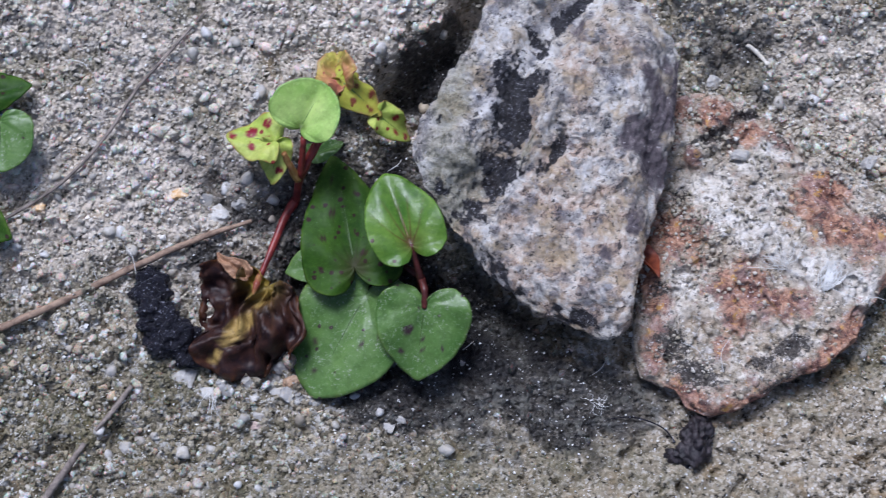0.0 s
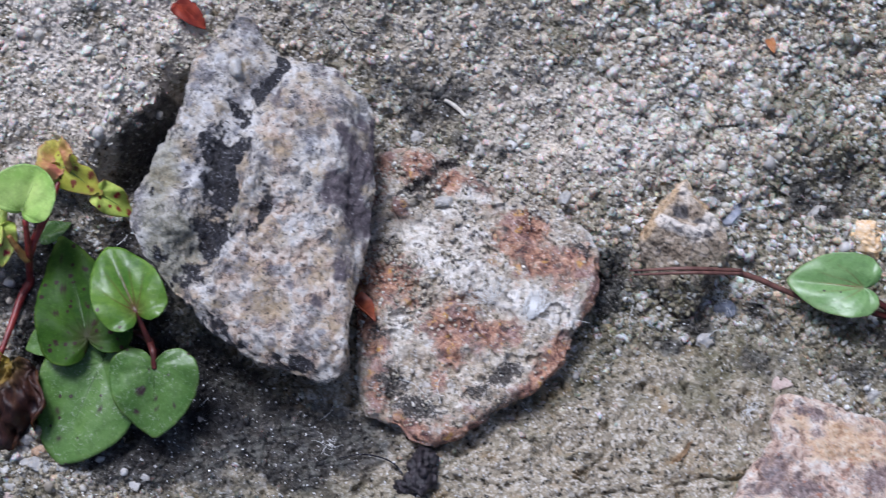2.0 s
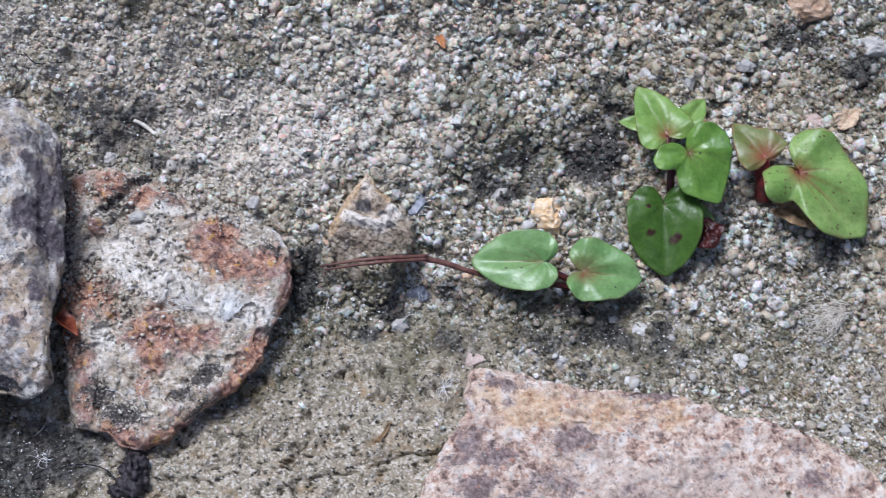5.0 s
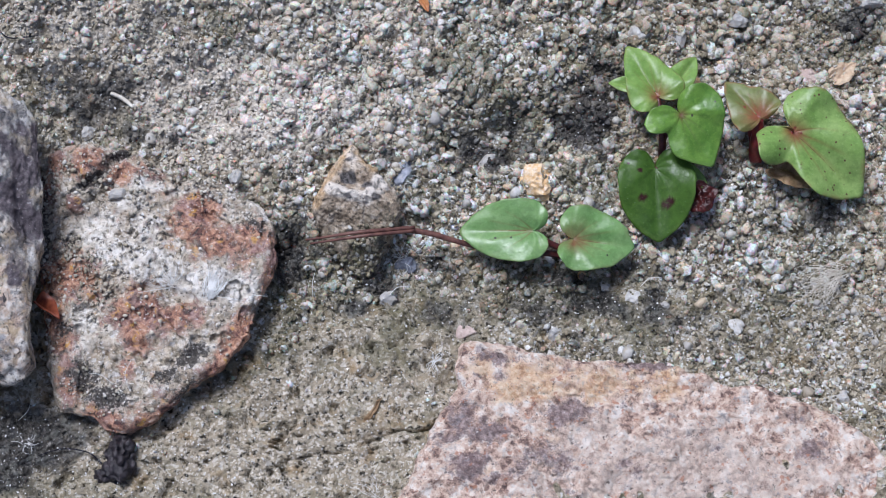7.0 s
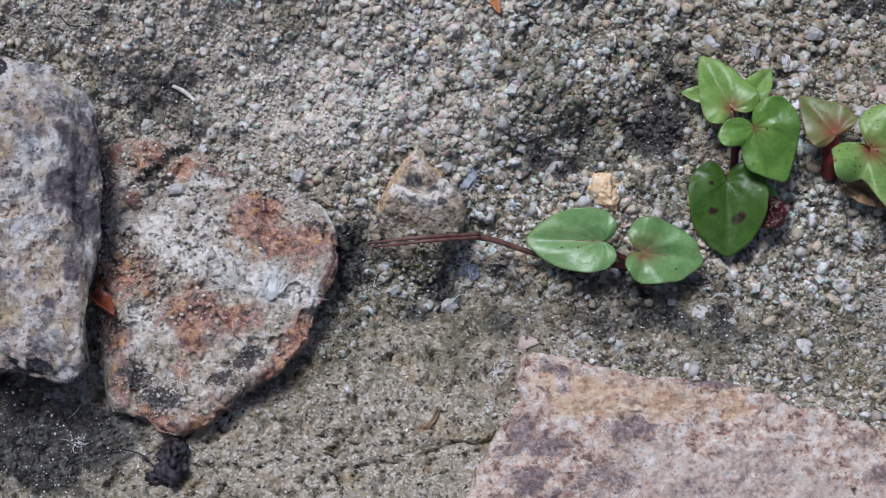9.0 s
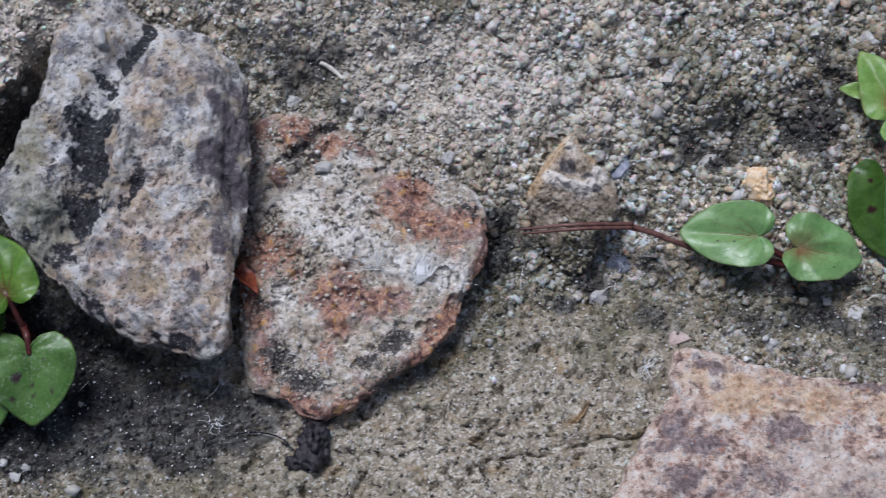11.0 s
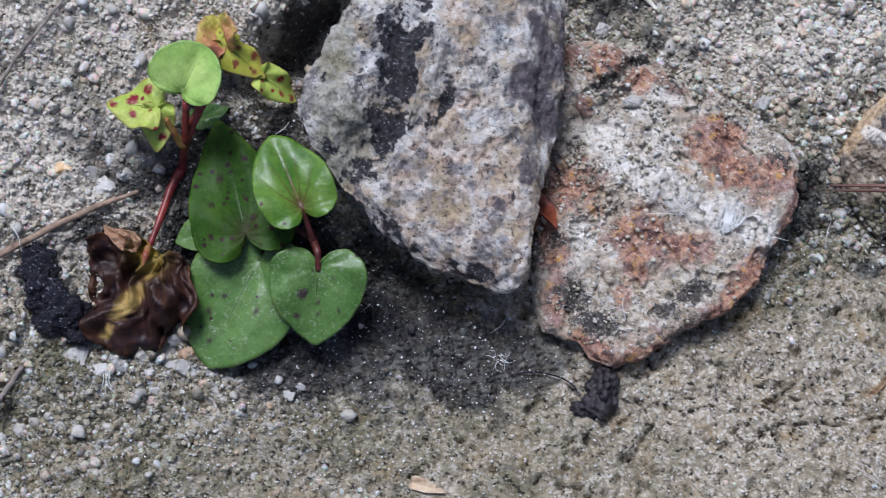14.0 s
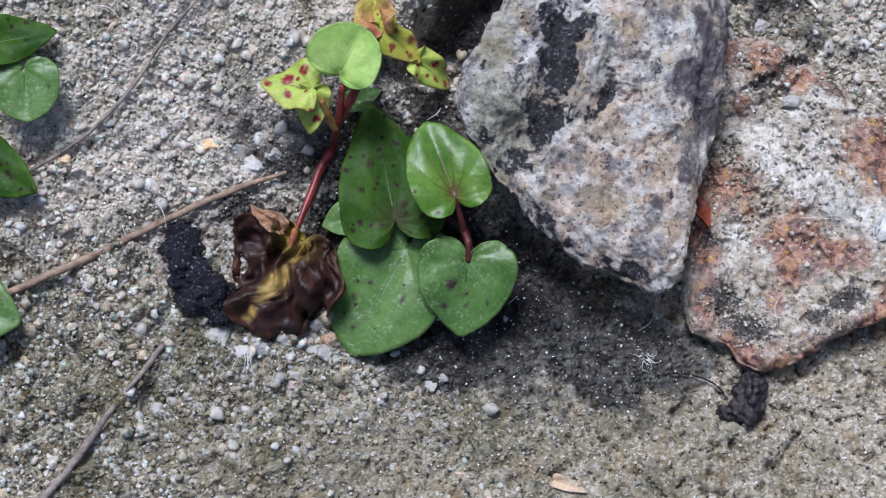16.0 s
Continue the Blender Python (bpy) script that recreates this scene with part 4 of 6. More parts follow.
def coat_and_glare(x, y):
    """Where dry cream silt coats the grit, thickest above the herb, where it also paints glare."""
    left = smooth(-125, -165, x) * smooth(-330, -240, x) * smooth(330, 180, y) * smooth(-12, 14, y + 6 * fbm(x, y, 3, 14, 2, 96))
    spots = blobs(x, y, ((-116, 76, 34, 20, 0, 1.3), (-90, 98, 40, 14, 0, 0.9), (-160, 60, 40, 40, 0, 0.9), (-40, 90, 40, 12, 0, 0.6), (2, 70, 36, 15, 0, 1.3), (20, 90, 40, 10, 0, 0.5)))
    # The last spot brightens the colour for glare at the upper left.
    thick = blobs(x, y, ((-126, 80, 26, 18, 0, 1.0), (-110, 92, 22, 14, 0, 0.8), (-128, 60, 18, 14, 0, 0.6), (-142, 92, 22, 16, 0, 0.9)))
    far = 0.5 * smooth(230, 330, np.hypot(x + 20, y - 20)) * smooth(-0.1, 0.4, fbm(x, y, 6, 90, 3, 98))
    return np.clip(left + spots + far, 0, 1) + 0.9 * np.clip(thick, 0, 1)


def height(x, y):
    """The ground with its lumps, pits and cracks."""
    s = silty(x, y)
    near = smooth(400, 260, np.hypot(x + 20, y - 20))
    s = s * (1 - 0.6 * humus(x, y))
    h = lie(x, y) + (2.2 - 1.2 * s) * fbm(x, y, 0, 17, 3, 2) + (1.0 - 0.62 * s) * near * fbm(x, y, 0, 4.5, 3, 3)
    h = h + near * (1 - s) * (1 - 0.35 * coat_and_glare(x, y)) * (3.4 * (0.3 - 2 * np.abs(fbm(x, y, 2, 11, 3, 41))) + 1.6 * (0.3 - 2 * np.abs(fbm(x, y, 5, 4.2, 2, 42))))
    h = h - near * s * 2.6 * smooth(0.39, 0.5, fbm(x, y, 0.5, 1.7, 3, 8) + 0.13 * fbm(x, y, 1.5, 12, 2, 14)) + near * s * (1.7 * fbm(x, y, 3, 3.6, 3, 10) - 0.35 * vnoise(x / 1.1, y / 1.1, 0.2, 9))
    h = h - near * s * 3.2 * smooth(0.42, 0.56, fbm(x, y, 0.9, 3.4, 3, 12) + 0.12 * fbm(x, y, 1.5, 20, 2, 13))
    h = h + near * humus(x, y) * smooth(0.2, 0.6, silty(x, y)) * (1.5 * fbm(x, y, 8, 3.6, 4, 44) - 1.6 * smooth(0.05, 0.3, np.abs(fbm(x, y, 6, 7, 3, 45)) * -1 + 0.12))
    wob = 0.8 * vnoise(x / 1.6, y / 1.6, 4.4, 21) + 0.7 * vnoise(x / 5, y / 5, 4.4, 23)
    d = along(x, y + wob, CRACK)
    gap = smooth(-0.5, 0.1, vnoise(x / 3.5, 0.3, 0.7, 22) + 0.3 * smooth(25, 40, x))
    h = h - 2.2 * gap * np.exp(-((d / 0.27) ** 2)) - 0.6 * np.exp(-((d / 1.2) ** 2)) - 1.6 * np.exp(-((along(x, y + wob, SHORT_CRACK) / 0.6) ** 2))
    return h


def at(x, y, lift=0.0):
    return (x, y, float(height(np.array([float(x)]), np.array([float(y)]))[0]) + lift)


# ---- the ground, one sheet ----
def spread(low, high, step):
    inner = np.arange(low, high + step, step)
    outer = 2.5 * 1.2 ** np.arange(0, 50)
    return np.concatenate([low - outer[::-1], inner, inner[-1] + outer])


gx, gy = spread(-220, 180, 0.68), spread(-72, 122, 0.68)
gy = np.sort(np.concatenate([gy[(gy < -24.5) | (gy > -12.5)], np.arange(-24.4, -12.5, 0.22)]))
X, Y = np.meshgrid(gx, gy, indexing="ij")
Z = height(X, Y)
ni, nj = X.shape
ii, jj = np.meshgrid(np.arange(ni - 1), np.arange(nj - 1), indexing="ij")
quads = np.stack([ii * nj + jj, (ii + 1) * nj + jj, (ii + 1) * nj + jj + 1, ii * nj + jj + 1], -1).reshape(-1, 4)
ground = new("ground", mesh_of("ground", np.stack([X, Y, Z], -1).reshape(-1, 3), quads, SILT, attributes={"humus": humus(X, Y).ravel(), "black": black(X, Y).ravel(), "silt": smooth(0.15, 0.75, silty(X, Y) * (1 - 0.6 * humus(X, Y))).ravel(), "olive_tone": olive_tone(X, Y).ravel(), "coat_and_glare": coat_and_glare(X, Y).ravel()}))
tagged(ground, "pale silty bank of weathered granite grit", "ground", kind="structure")


# ---- stones ----
def stone(ring, centre, top, low, rim, under, seed, lumps, count=400, rings=150, sides=40, jag=0.8):
    """A broken stone over an outline: its top by a function, sharp-edged sides that draw in below. Returns verts, triangles."""
    cx, cy = centre
    a = np.linspace(0, 2 * np.pi, count, endpoint=False)
    dx, dy = np.cos(a), np.sin(a)
    r = np.zeros(count)
    for (ax, ay), (bx, by) in zip(ring, ring[1:] + ring[:1]):
        ex, ey = bx - ax, by - ay
        den = dx * ey - dy * ex
        with np.errstate(divide="ignore", invalid="ignore"):
            t = ((ax - cx) * ey - (ay - cy) * ex) / den
            s = ((ax - cx) * dy - (ay - cy) * dx) / den
        ok = (np.abs(den) > 1e-9) & (t > 0) & (s >= -1e-6) & (s <= 1 + 1e-6)
        r = np.where(ok, np.maximum(r, t), r)
    r = (np.roll(r, 1) + 2 * r + np.roll(r, -1)) / 4
    r = r + jag * fbm(dx * 14 + seed, dy * 14, 0, 3.0, 3, seed)
    rho = np.linspace(0.02, 1, rings) ** 0.9
    x, y = cx + rho[:, None] * r * dx, cy + rho[:, None] * r * dy
    z = top(x, y)
    inward = (1 - rho)[:, None] * r
    z = z - rim * np.exp(-((inward / (rim * 0.7 + 0.1)) ** 2))
    s = np.linspace(0, 1, sides + 1)[1:, None]
    edge = z[-1]
    draw = under * s**1.3 * r.mean()
    rs = np.maximum(r * 0.15, r + 0.25 * rim * np.sin(np.pi * np.minimum(1, s * 2.5)) - draw)
    xs, ys = cx + rs * dx, cy + rs * dy
    zs = edge + (low - edge) * s
    v = np.concatenate([np.stack([x, y, z], -1).reshape(-1, 3), np.stack([xs, ys, zs], -1).reshape(-1, 3), [[cx, cy, float(top(np.array([cx]), np.array([cy]))[0])], [cx, cy, low]]])
    rows = rings + sides
    k, j = np.meshgrid(np.arange(rows - 1), np.arange(count), indexing="ij")
    q = np.stack([k * count + j, (k + 1) * count + j, (k + 1) * count + (j + 1) % count, k * count + (j + 1) % count], -1).reshape(-1, 4)
    j = np.arange(count)
    j2 = (j + 1) % count
    n = rows * count
    f = np.vstack([q[:, [0, 1, 2]], q[:, [0, 2, 3]], np.stack([np.full(count, n), j, j2], 1), np.stack([np.full(count, n + 1), (rows - 1) * count + j2, (rows - 1) * count + j], 1)])
    nrm = normals_of(v, f)
    for size, amount, octaves in lumps:
        bulge = fbm(v[:, 0], v[:, 1], v[:, 2], size, octaves, seed + int(size * 10))
        crag = 0.35 - np.abs(fbm(v[:, 0], v[:, 1], v[:, 2], size * 1.3, octaves, seed + 7 + int(size * 10))) * 2
        v = v + nrm * (amount * (bulge + 0.7 * crag))[:, None]
    return v, f


# the tall grey granite block, leaning over a hollow
GROOVE = [(-69, 75), (-75, 66.5), (-80, 57), (-82.5, 47), (-83.5, 38), (-86, 28.5), (-93, 21.5)]
RIDGE = [(-66, 71), (-71.5, 60), (-72, 51), (-68.5, 43), (-72, 35), (-79, 27), (-87, 18)]
FIN = [(-74.5, 47), (-77, 40), (-79.5, 32)]


def rock_top(x, y):
    z = 14.5 + 0.19 * np.clip(y - 2, -10, 55) - 0.12 * np.maximum(0, -98 - x)
    wx, wy = x + 1.4 * fbm(x, y, 3, 6, 3, 55), y + 1.4 * fbm(x, y, 4, 6, 3, 56)
    z = z - 3.4 * np.exp(-(along(wx, wy, GROOVE) / 6.0) ** 2) - 1.2 * np.exp(-(along(wx, wy, GROOVE[1:6]) / 4.5) ** 4)
    z = z + 1.3 * np.exp(-(along(wx, wy, RIDGE) / 4.5) ** 2) + 2.2 * np.exp(-(along(wx, wy, FIN) / 1.5) ** 2)
    z = z - 3.0 * np.exp(-(along(wx, wy, [(-71.5, 42), (-71.5, 38), (-74.5, 34)]) / 2.2) ** 2)
    z = z - 2.0 * np.exp(-(along(wx, wy, [(-55, 43), (-59, 41), (-51, 36)]) / 3.2) ** 2) - 1.8 * np.exp(-(along(wx, wy, [(-61, 72), (-56, 68)]) / 2.5) ** 2)
    z = z + 1.5 * np.exp(-(((x + 93) / 4) ** 2) - ((y - 40) / 9) ** 2) - 1.5 * np.exp(-(((x + 91) / 5) ** 2) - ((y - 28) / 3) ** 2)
    z = z - 3.0 * smooth(0.6, 2.6, fbm(x, y, 9, 5, 3, 57) * 4) * smooth(-46, -56, x) * 0.4
    return z - 3.8 * smooth(9, -1, y + 0.42 * np.minimum(0, x + 66)) - 7.5 * smooth(-57, -48, x + 0.8 * fbm(x, y, 6, 5, 2, 58)) * smooth(8, 30, y) * smooth(78, 62, y)


v, f = stone(ROCK_RING, (-75, 40), rock_top, -9, 1.3, 0.34, 3, ((14, 1.0, 3), (4.5, 0.75, 3), (1.6, 0.35, 2)), count=460, rings=165, jag=0.9)
x, y = v[:, 0], v[:, 1]
n1 = fbm(x, y, v[:, 2], 6, 4, 51)
# Black lichen in the groove; front-rim spots paint the shaded lower edge.
lichen_and_shade = blobs(x, y, ((-82.5, 51, 7.5, 6.5, 12, 1.3), (-83.5, 43, 6.0, 8, -5, 1.3), (-84.5, 33, 4.5, 9, -12, 1.35), (-89, 23.5, 6, 3.2, 25, 0.95), (-72.2, 38, 2.0, 5.5, -22, 1.1), (-75, 33.5, 2.2, 2.5, 0, 0.9), (-73.5, 69, 5.5, 3, 52, 1.0), (-70, 73.5, 2, 4, 0, 0.9), (-80, 61, 3, 5, 30, 0.6), (-62, 72, 3, 2, 0, 0.45), (-55, 3, 6, 3, 20, 0.6), (-66, 2.4, 14, 3, 3, 0.95), (-82, 9, 11, 3, -38, 0.9), (-97, 25, 5, 4, -50, 0.7), (-88, 54, 3, 3, 0, 0.8)))
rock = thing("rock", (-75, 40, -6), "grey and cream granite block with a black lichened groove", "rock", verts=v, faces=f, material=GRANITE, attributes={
    # The thin line paints shade into the groove's upper crease.
    "lichen_and_shade": smooth(0.42, 1.0, lichen_and_shade + 0.7 * np.exp(-(along(x + 1.5 * n1, y, [(-69.5, 74), (-75, 66), (-79, 58)]) / 1.1) ** 2) + 1.1 * fbm(x, y, v[:, 2], 2.6, 5, 52)) * smooth(-3, 3, v[:, 2]),
    "warm": smooth(0.2, 0.62, blobs(x, y, ((-68, 17, 20, 17, 15, 1.1), (-70, 34, 8, 12, -10, 0.8), (-70, 55, 5, 12, 0, 0.85), (-64, 62, 6, 6, 0, 0.6), (-88, 70, 7, 10, 0, 0.4), (-78, 40, 2, 7, 0, 0.7))) + 0.8 * n1),
    # Purple mottling; the right-hand spots paint the face turned from the light.
    "purple": smooth(0.5, 0.85, blobs(x, y, ((-52, 53, 5, 9, 0, 0.95), (-55, 42, 7, 5, 25, 1.05), (-51, 45, 5, 26, 0, 1.0), (-72, 64, 7, 3, 40, 0.5), (-57, 62, 5, 5, 0, 0.6), (-61, 71, 5, 3, -30, 0.95), (-84, 78, 8, 8, 0, 0.3), (-53, 28, 5, 11, 0, 0.8), (-66, 55, 6, 3, 0, 0.75), (-60, 49, 4, 3, 0, 0.6), (-76, 79, 6, 5, 0, 0.5), (-65, 12, 4, 3, 0, 0.45), (-60, 16, 3, 3, 0, 0.45))) + 0.9 * fbm(x, y, v[:, 2], 4, 4, 53)),
    # Moss; its lower-left spot also paints the shaded side.
    "olive_tone": smooth(0.4, 0.9, blobs(x, y, ((-97, 42, 6, 18, -10, 1.0), (-94, 29, 8, 12, 0, 1.1), (-78, 3, 12, 3, -25, 0.6), (-79, 37, 1.6, 9, -14, 0.9))) + 0.4 * n1)})


# the rust-stained flat stone, sunk in the silt
def rust_top(x, y):
    wx, wy = x + 1.2 * fbm(x, y, 2, 5, 3, 65), y + 1.2 * fbm(x, y, 5, 5, 3, 66)
    z = 0.6 + 0.03 * (y - 20) - 0.05 * np.maximum(0, x + 8) - 0.08 * np.maximum(0, 2 - y)
    z = z + 1.4 * np.exp(-(((x + 30) / 12) ** 2) - ((y - 33) / 14) ** 2)
    upper = smooth(-1.0, 1.2, (wy - 47.5) - 0.62 * (wx + 38)) * smooth(-27, -31, wx)
    z = z + 1.8 * upper - 3.2 * np.exp(-(along(wx, wy, [(-27, 59), (-33, 54.5), (-39, 50.5)]) / 1.3) ** 2)
    for line, depth, width in (([(-47, 30), (-39, 30), (-37, 22), (-42, 19)], 1.2, 0.8), ([(-33, 22.5), (-22, 23), (-14, 20)], 1.1, 0.9), ([(-38, 8), (-28, 9), (-20, 8.5)], 1.2, 1.0), ([(-20, 44), (-17, 36), (-11, 31)], 0.9, 0.9), ([(-43, 12), (-41, 0), (-44, -5)], 1.2, 0.9)):
        z = z - depth * np.exp(-(along(wx, wy, line) / width) ** 2)
    z = z - 2.2 * np.exp(-(((wx + 15.5) / 4.5) ** 2) - ((wy - 5) / 2.6) ** 2) - 1.2 * smooth(0.2, 0.3, fbm(x, y, 7, 6, 3, 67))
    z = z - 3.0 * np.exp(-(((x + 39) / 8) ** 2) - ((y - 41) / 6) ** 2)
    return z - 2.8 * smooth(-43, -52, x) - 1.0 * np.exp(-(along(x, y, [(7.5, 31), (2, 16.5), (-11, 0.5), (-22, -7), (-31, -12)]) / 1.4) ** 2)


v, f = stone(RUST_RING, (-24, 25), rust_top, -14, 1.0, 0.10, 11, ((11, 1.0, 3), (4, 0.65, 3), (1.6, 0.35, 2)), count=460, rings=165)
x, y = v[:, 0], v[:, 1]
n1 = fbm(x, y, v[:, 2], 5, 4, 61)
ontop = smooth(-5.5, -2.5, v[:, 2])
thing("rust_stained_stone", (-24, 25, -10), "flat rust-orange granite stone crusted with pale lichen, sunk in silt", "stone", verts=v, faces=f, material=RUST, attributes={
    "rust": np.maximum(1.2 * np.exp(-(along(x, y, [(9, 33), (4, 16), (-10, -1), (-22, -9), (-31, -14)]) / 2.6) ** 2), blobs(x, y, ((-12, 41, 6, 5, -35, 1.1), (-8, 34, 10, 4.5, -20, 1.15), (2, 33, 6, 4, -20, 0.95), (-16, 38, 4, 5, 0, 0.8), (-46, 27, 6.5, 6, 0, 1.25), (-50, 18, 4.5, 5, 0, 1.2), (-46, 11, 4, 4, 0, 0.95), (-45.5, 0, 3.5, 7, 0, 0.9), (-27, 16, 8, 6, -10, 1.2), (-18, 15, 7, 4, -8, 1.0), (-27, 9.5, 4, 3, 0, 0.95), (-2, 10, 4, 7, -35, 1.1), (-36.5, -9.5, 5, 3, -25, 1.3), (-31, 3, 3, 3, 0, 0.8), (-46, 56, 4, 3.5, 0, 0.9), (-38, 56, 5, 4, 30, 1.2), (-30, 53, 4, 3.5, 30, 0.9), (-24, 53, 5, 2.5, -20, 0.7), (-48.5, 48.5, 3, 4, 0, 0.75), (-42, 45.5, 2.5, 2, 0, 1.1), (-38, 23, 2.5, 3, 0, 0.5)))) + 0.45 * fbm(x, y, v[:, 2], 5, 4, 64) - 0.02,
    "pale": ontop * smooth(0.3, 0.7, blobs(x, y, ((-37, 39, 8, 5, 0, 0.9), (-28, 31, 12, 5, -15, 1.1), (-28, 45, 5, 4, 0, 0.8), (-41, 16, 4, 5, 0, 0.9), (-42, 10.5, 4, 4, 0, 0.8), (-11, 24, 7, 4, 10, 1.2), (-1, 21, 6, 5, 30, 1.0), (-24, 50, 7, 3, -20, 0.9), (6, 39.5, 3, 4, 0, 0.6), (-25, 38, 5, 6, 0, 0.9))) + 0.5 * n1),
    # Grit patches, plus shade painted along the groove, dent and left edge.
    "dark": ontop * blobs(x, y, ((-36, -3.5, 7, 3.5, -10, 0.95), (-42, 2, 5, 5, 0, 0.85), (-15.5, 5, 5, 3, 30, 1.0), (-38, 51, 6, 1.6, 35, 1.2), (-29, 58.5, 5, 1.6, 30, 1.1), (-46, 14.5, 3, 3, 0, 0.7), (-17, -4, 6, 2.5, 35, 0.8), (2, 37, 5, 3, -30, 0.6), (-51, 42, 3, 14, 0, 0.85), (-44, 37, 4, 3, 0, 0.6), (-21, 1, 5, 3, 20, 0.7)))})


# the wide pink slab
def slab_top(x, y):
    layers = 0.8 * smooth(-0.1, 0.25, fbm(x * 0.5, y, 0, 7, 4, 73)) + 0.5 * smooth(0.0, 0.25, fbm(x * 0.5, y, 4, 4, 3, 74))
    return -9.2 - 0.045 * (x - 55) + 0.18 * np.clip(-2 - 0.25 * (x - 60) - y, 0, 26) + 0.8 * fbm(x, y, 0, 14, 2, 71) + layers - 1.5 * np.exp(-(((x - 89) / 2.5) ** 2) - ((y + 9.5) / 1.2) ** 2)


v, f = stone(SLAB_RING, (88, -45), slab_top, -24, 1.2, 0.03, 23, ((13, 0.9, 3), (4, 0.7, 3), (1.5, 0.4, 2)), count=640, rings=125, sides=16, jag=1.3)
x, y = v[:, 0], v[:, 1]
edge_line = [(55, -2), (69, -4.5), (84, -7), (100, -9)]
thing("granite_slab", (88, -45, -24), "broad pinkish brown granite slab bedded in the silt", "rock", verts=v, faces=f, material=SLAB, attributes={
    "ochre": 0.95 * np.exp(-(along(x, y, edge_line) / 6) ** 2) + blobs(x, y, ((64, -9, 10, 4, -8, 0.8), (140, -22, 7, 4, -30, 0.7), (60, -30, 9, 5, 0, 0.4))) + 0.7 * fbm(x * 0.6, y, 0, 6, 4, 75) - 0.2,
    "purple": blobs(x, y, ((59, 0.5, 7, 2.2, -8, 1.1), (48, -15, 5, 9, -25, 1.0), (55, -19, 6, 4, 0, 0.95), (76, -15.5, 6, 3.5, 0, 1.0), (60, -29, 6, 4, 0, 0.8), (132, -21, 4, 2.5, 0, 0.9), (60, -5, 5, 2, 0, 0.7), (50, -26, 7, 5, 0, 0.9), (69, -26, 6, 3, 0, 0.7), (134, -30, 7, 4, 0, 0.7), (93, -30, 8, 4, 0, 0.55), (110, -24, 8, 3, -10, 0.45), (97, -4.5, 9, 1.6, -5, 0.8))) + 0.75 * fbm(x * 0.7, y, 0, 5, 4, 76),
    "grey": smooth(0.3, 0.8, blobs(x, y, ((105, -34, 44, 18, -10, 0.9), (80, -42, 40, 14, 0, 0.7))) + 0.5 * fbm(x, y, 0, 8, 3, 72))})


# the small pointed stone, faceted like a roof
def cone_top(x, y):
    left = np.interp(y, (23, 30, 38, 43.5, 57), (27, 20.5, 17.4, 17.4, 27.6))
    right = np.interp(y, (23, 30, 40, 57), (29, 34.2, 38.6, 28.8))
    planes = (1.6 + 0.06 * (46 - y), 1.6 + 0.26 * (y - 36 + 0.12 * np.abs(x - 28)), 1.2 + 1.0 * (x - left - 3.2), 1.4 - 0.95 * (x - right + 4.0), 1.6 + 0.78 * (y - 41.5 + 0.25 * (x - 29)), 0.8 + 0.6 * (57.5 - y))
    z = planes[0]
    for p in planes[1:]:
        z = np.minimum(z, p)
    z = z - 2.4 * np.exp(-(along(x, y, [(25.5, 49), (27, 46.5), (31, 45.5)]) / 1.5) ** 2) - 1.3 * np.exp(-(((x - 27.5) / 1.8) ** 2) - ((y - 52) / 1.6) ** 2)
    return z + 0.9 * np.exp(-(along(x, y, [(23, 44.5), (30, 41.5), (34.5, 47.5)]) / 1.1) ** 2)


v, f = stone(CONE_RING, (28, 38), cone_top, -22, 0.5, 0.03, 31, ((7, 0.5, 2), (2.6, 0.55, 3), (1.2, 0.35, 2)), count=300, rings=110, sides=30)
x, y = v[:, 0], v[:, 1]
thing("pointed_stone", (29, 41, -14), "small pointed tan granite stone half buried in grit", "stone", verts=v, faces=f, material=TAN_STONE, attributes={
    # Grit on the front, deepened to paint that face's shade.
    "olive_tone": 0.95 * smooth(43, 32, y + 5 * fbm(x, y, 0, 5, 3, 33)),
    "ochre": smooth(0.3, 0.8, np.exp(-(along(x, y, [(18, 42), (22, 49), (28, 56.5), (33, 50)]) / 1.8) ** 2) + 0.5 * fbm(x, y, 0, 4, 3, 34)),
    # Paler along the ridges, painting the light they catch.
    "pale": smooth(0.35, 0.8, np.exp(-(along(x, y, [(22, 45), (25, 43), (30.5, 41), (34.5, 47.5)]) / 1.7) ** 2) + blobs(x, y, ((28.5, 53, 3, 3, 0, 0.7), (35, 45, 2.5, 3, 0, 0.8))) + 0.5 * fbm(x, y, 0, 3, 3, 36)),
    # The dents are darkened in colour for their shade.
    "dark": smooth(0.4, 0.8, blobs(x, y, ((26.5, 47.2, 3.2, 1.8, -20, 1.1), (31, 45, 2, 1.5, 0, 1.0), (27, 52, 1.5, 1.5, 0, 0.7), (33, 41, 1.4, 1.4, 0, 0.8), (33, 24, 6, 5, 0, 0.7), (22, 22, 4, 6, 0, 0.8))) + 0.6 * fbm(x, y, 0, 2.5, 3, 35))})


# ---- leaves and stems ----
ANGLES = np.radians([0, 4, 10, 25, 45, 65, 90, 115, 140, 156, 169, 180])
REACH = np.array([1.0, 0.95, 0.89, 0.77, 0.665, 0.605, 0.565, 0.535, 0.47, 0.35, 0.16, 0.03])

ROUND = np.array([1.0, 0.998, 0.99, 0.95, 0.84, 0.70, 0.57, 0.50, 0.45, 0.37, 0.20, 0.05])


BLADE_RINGS = 20


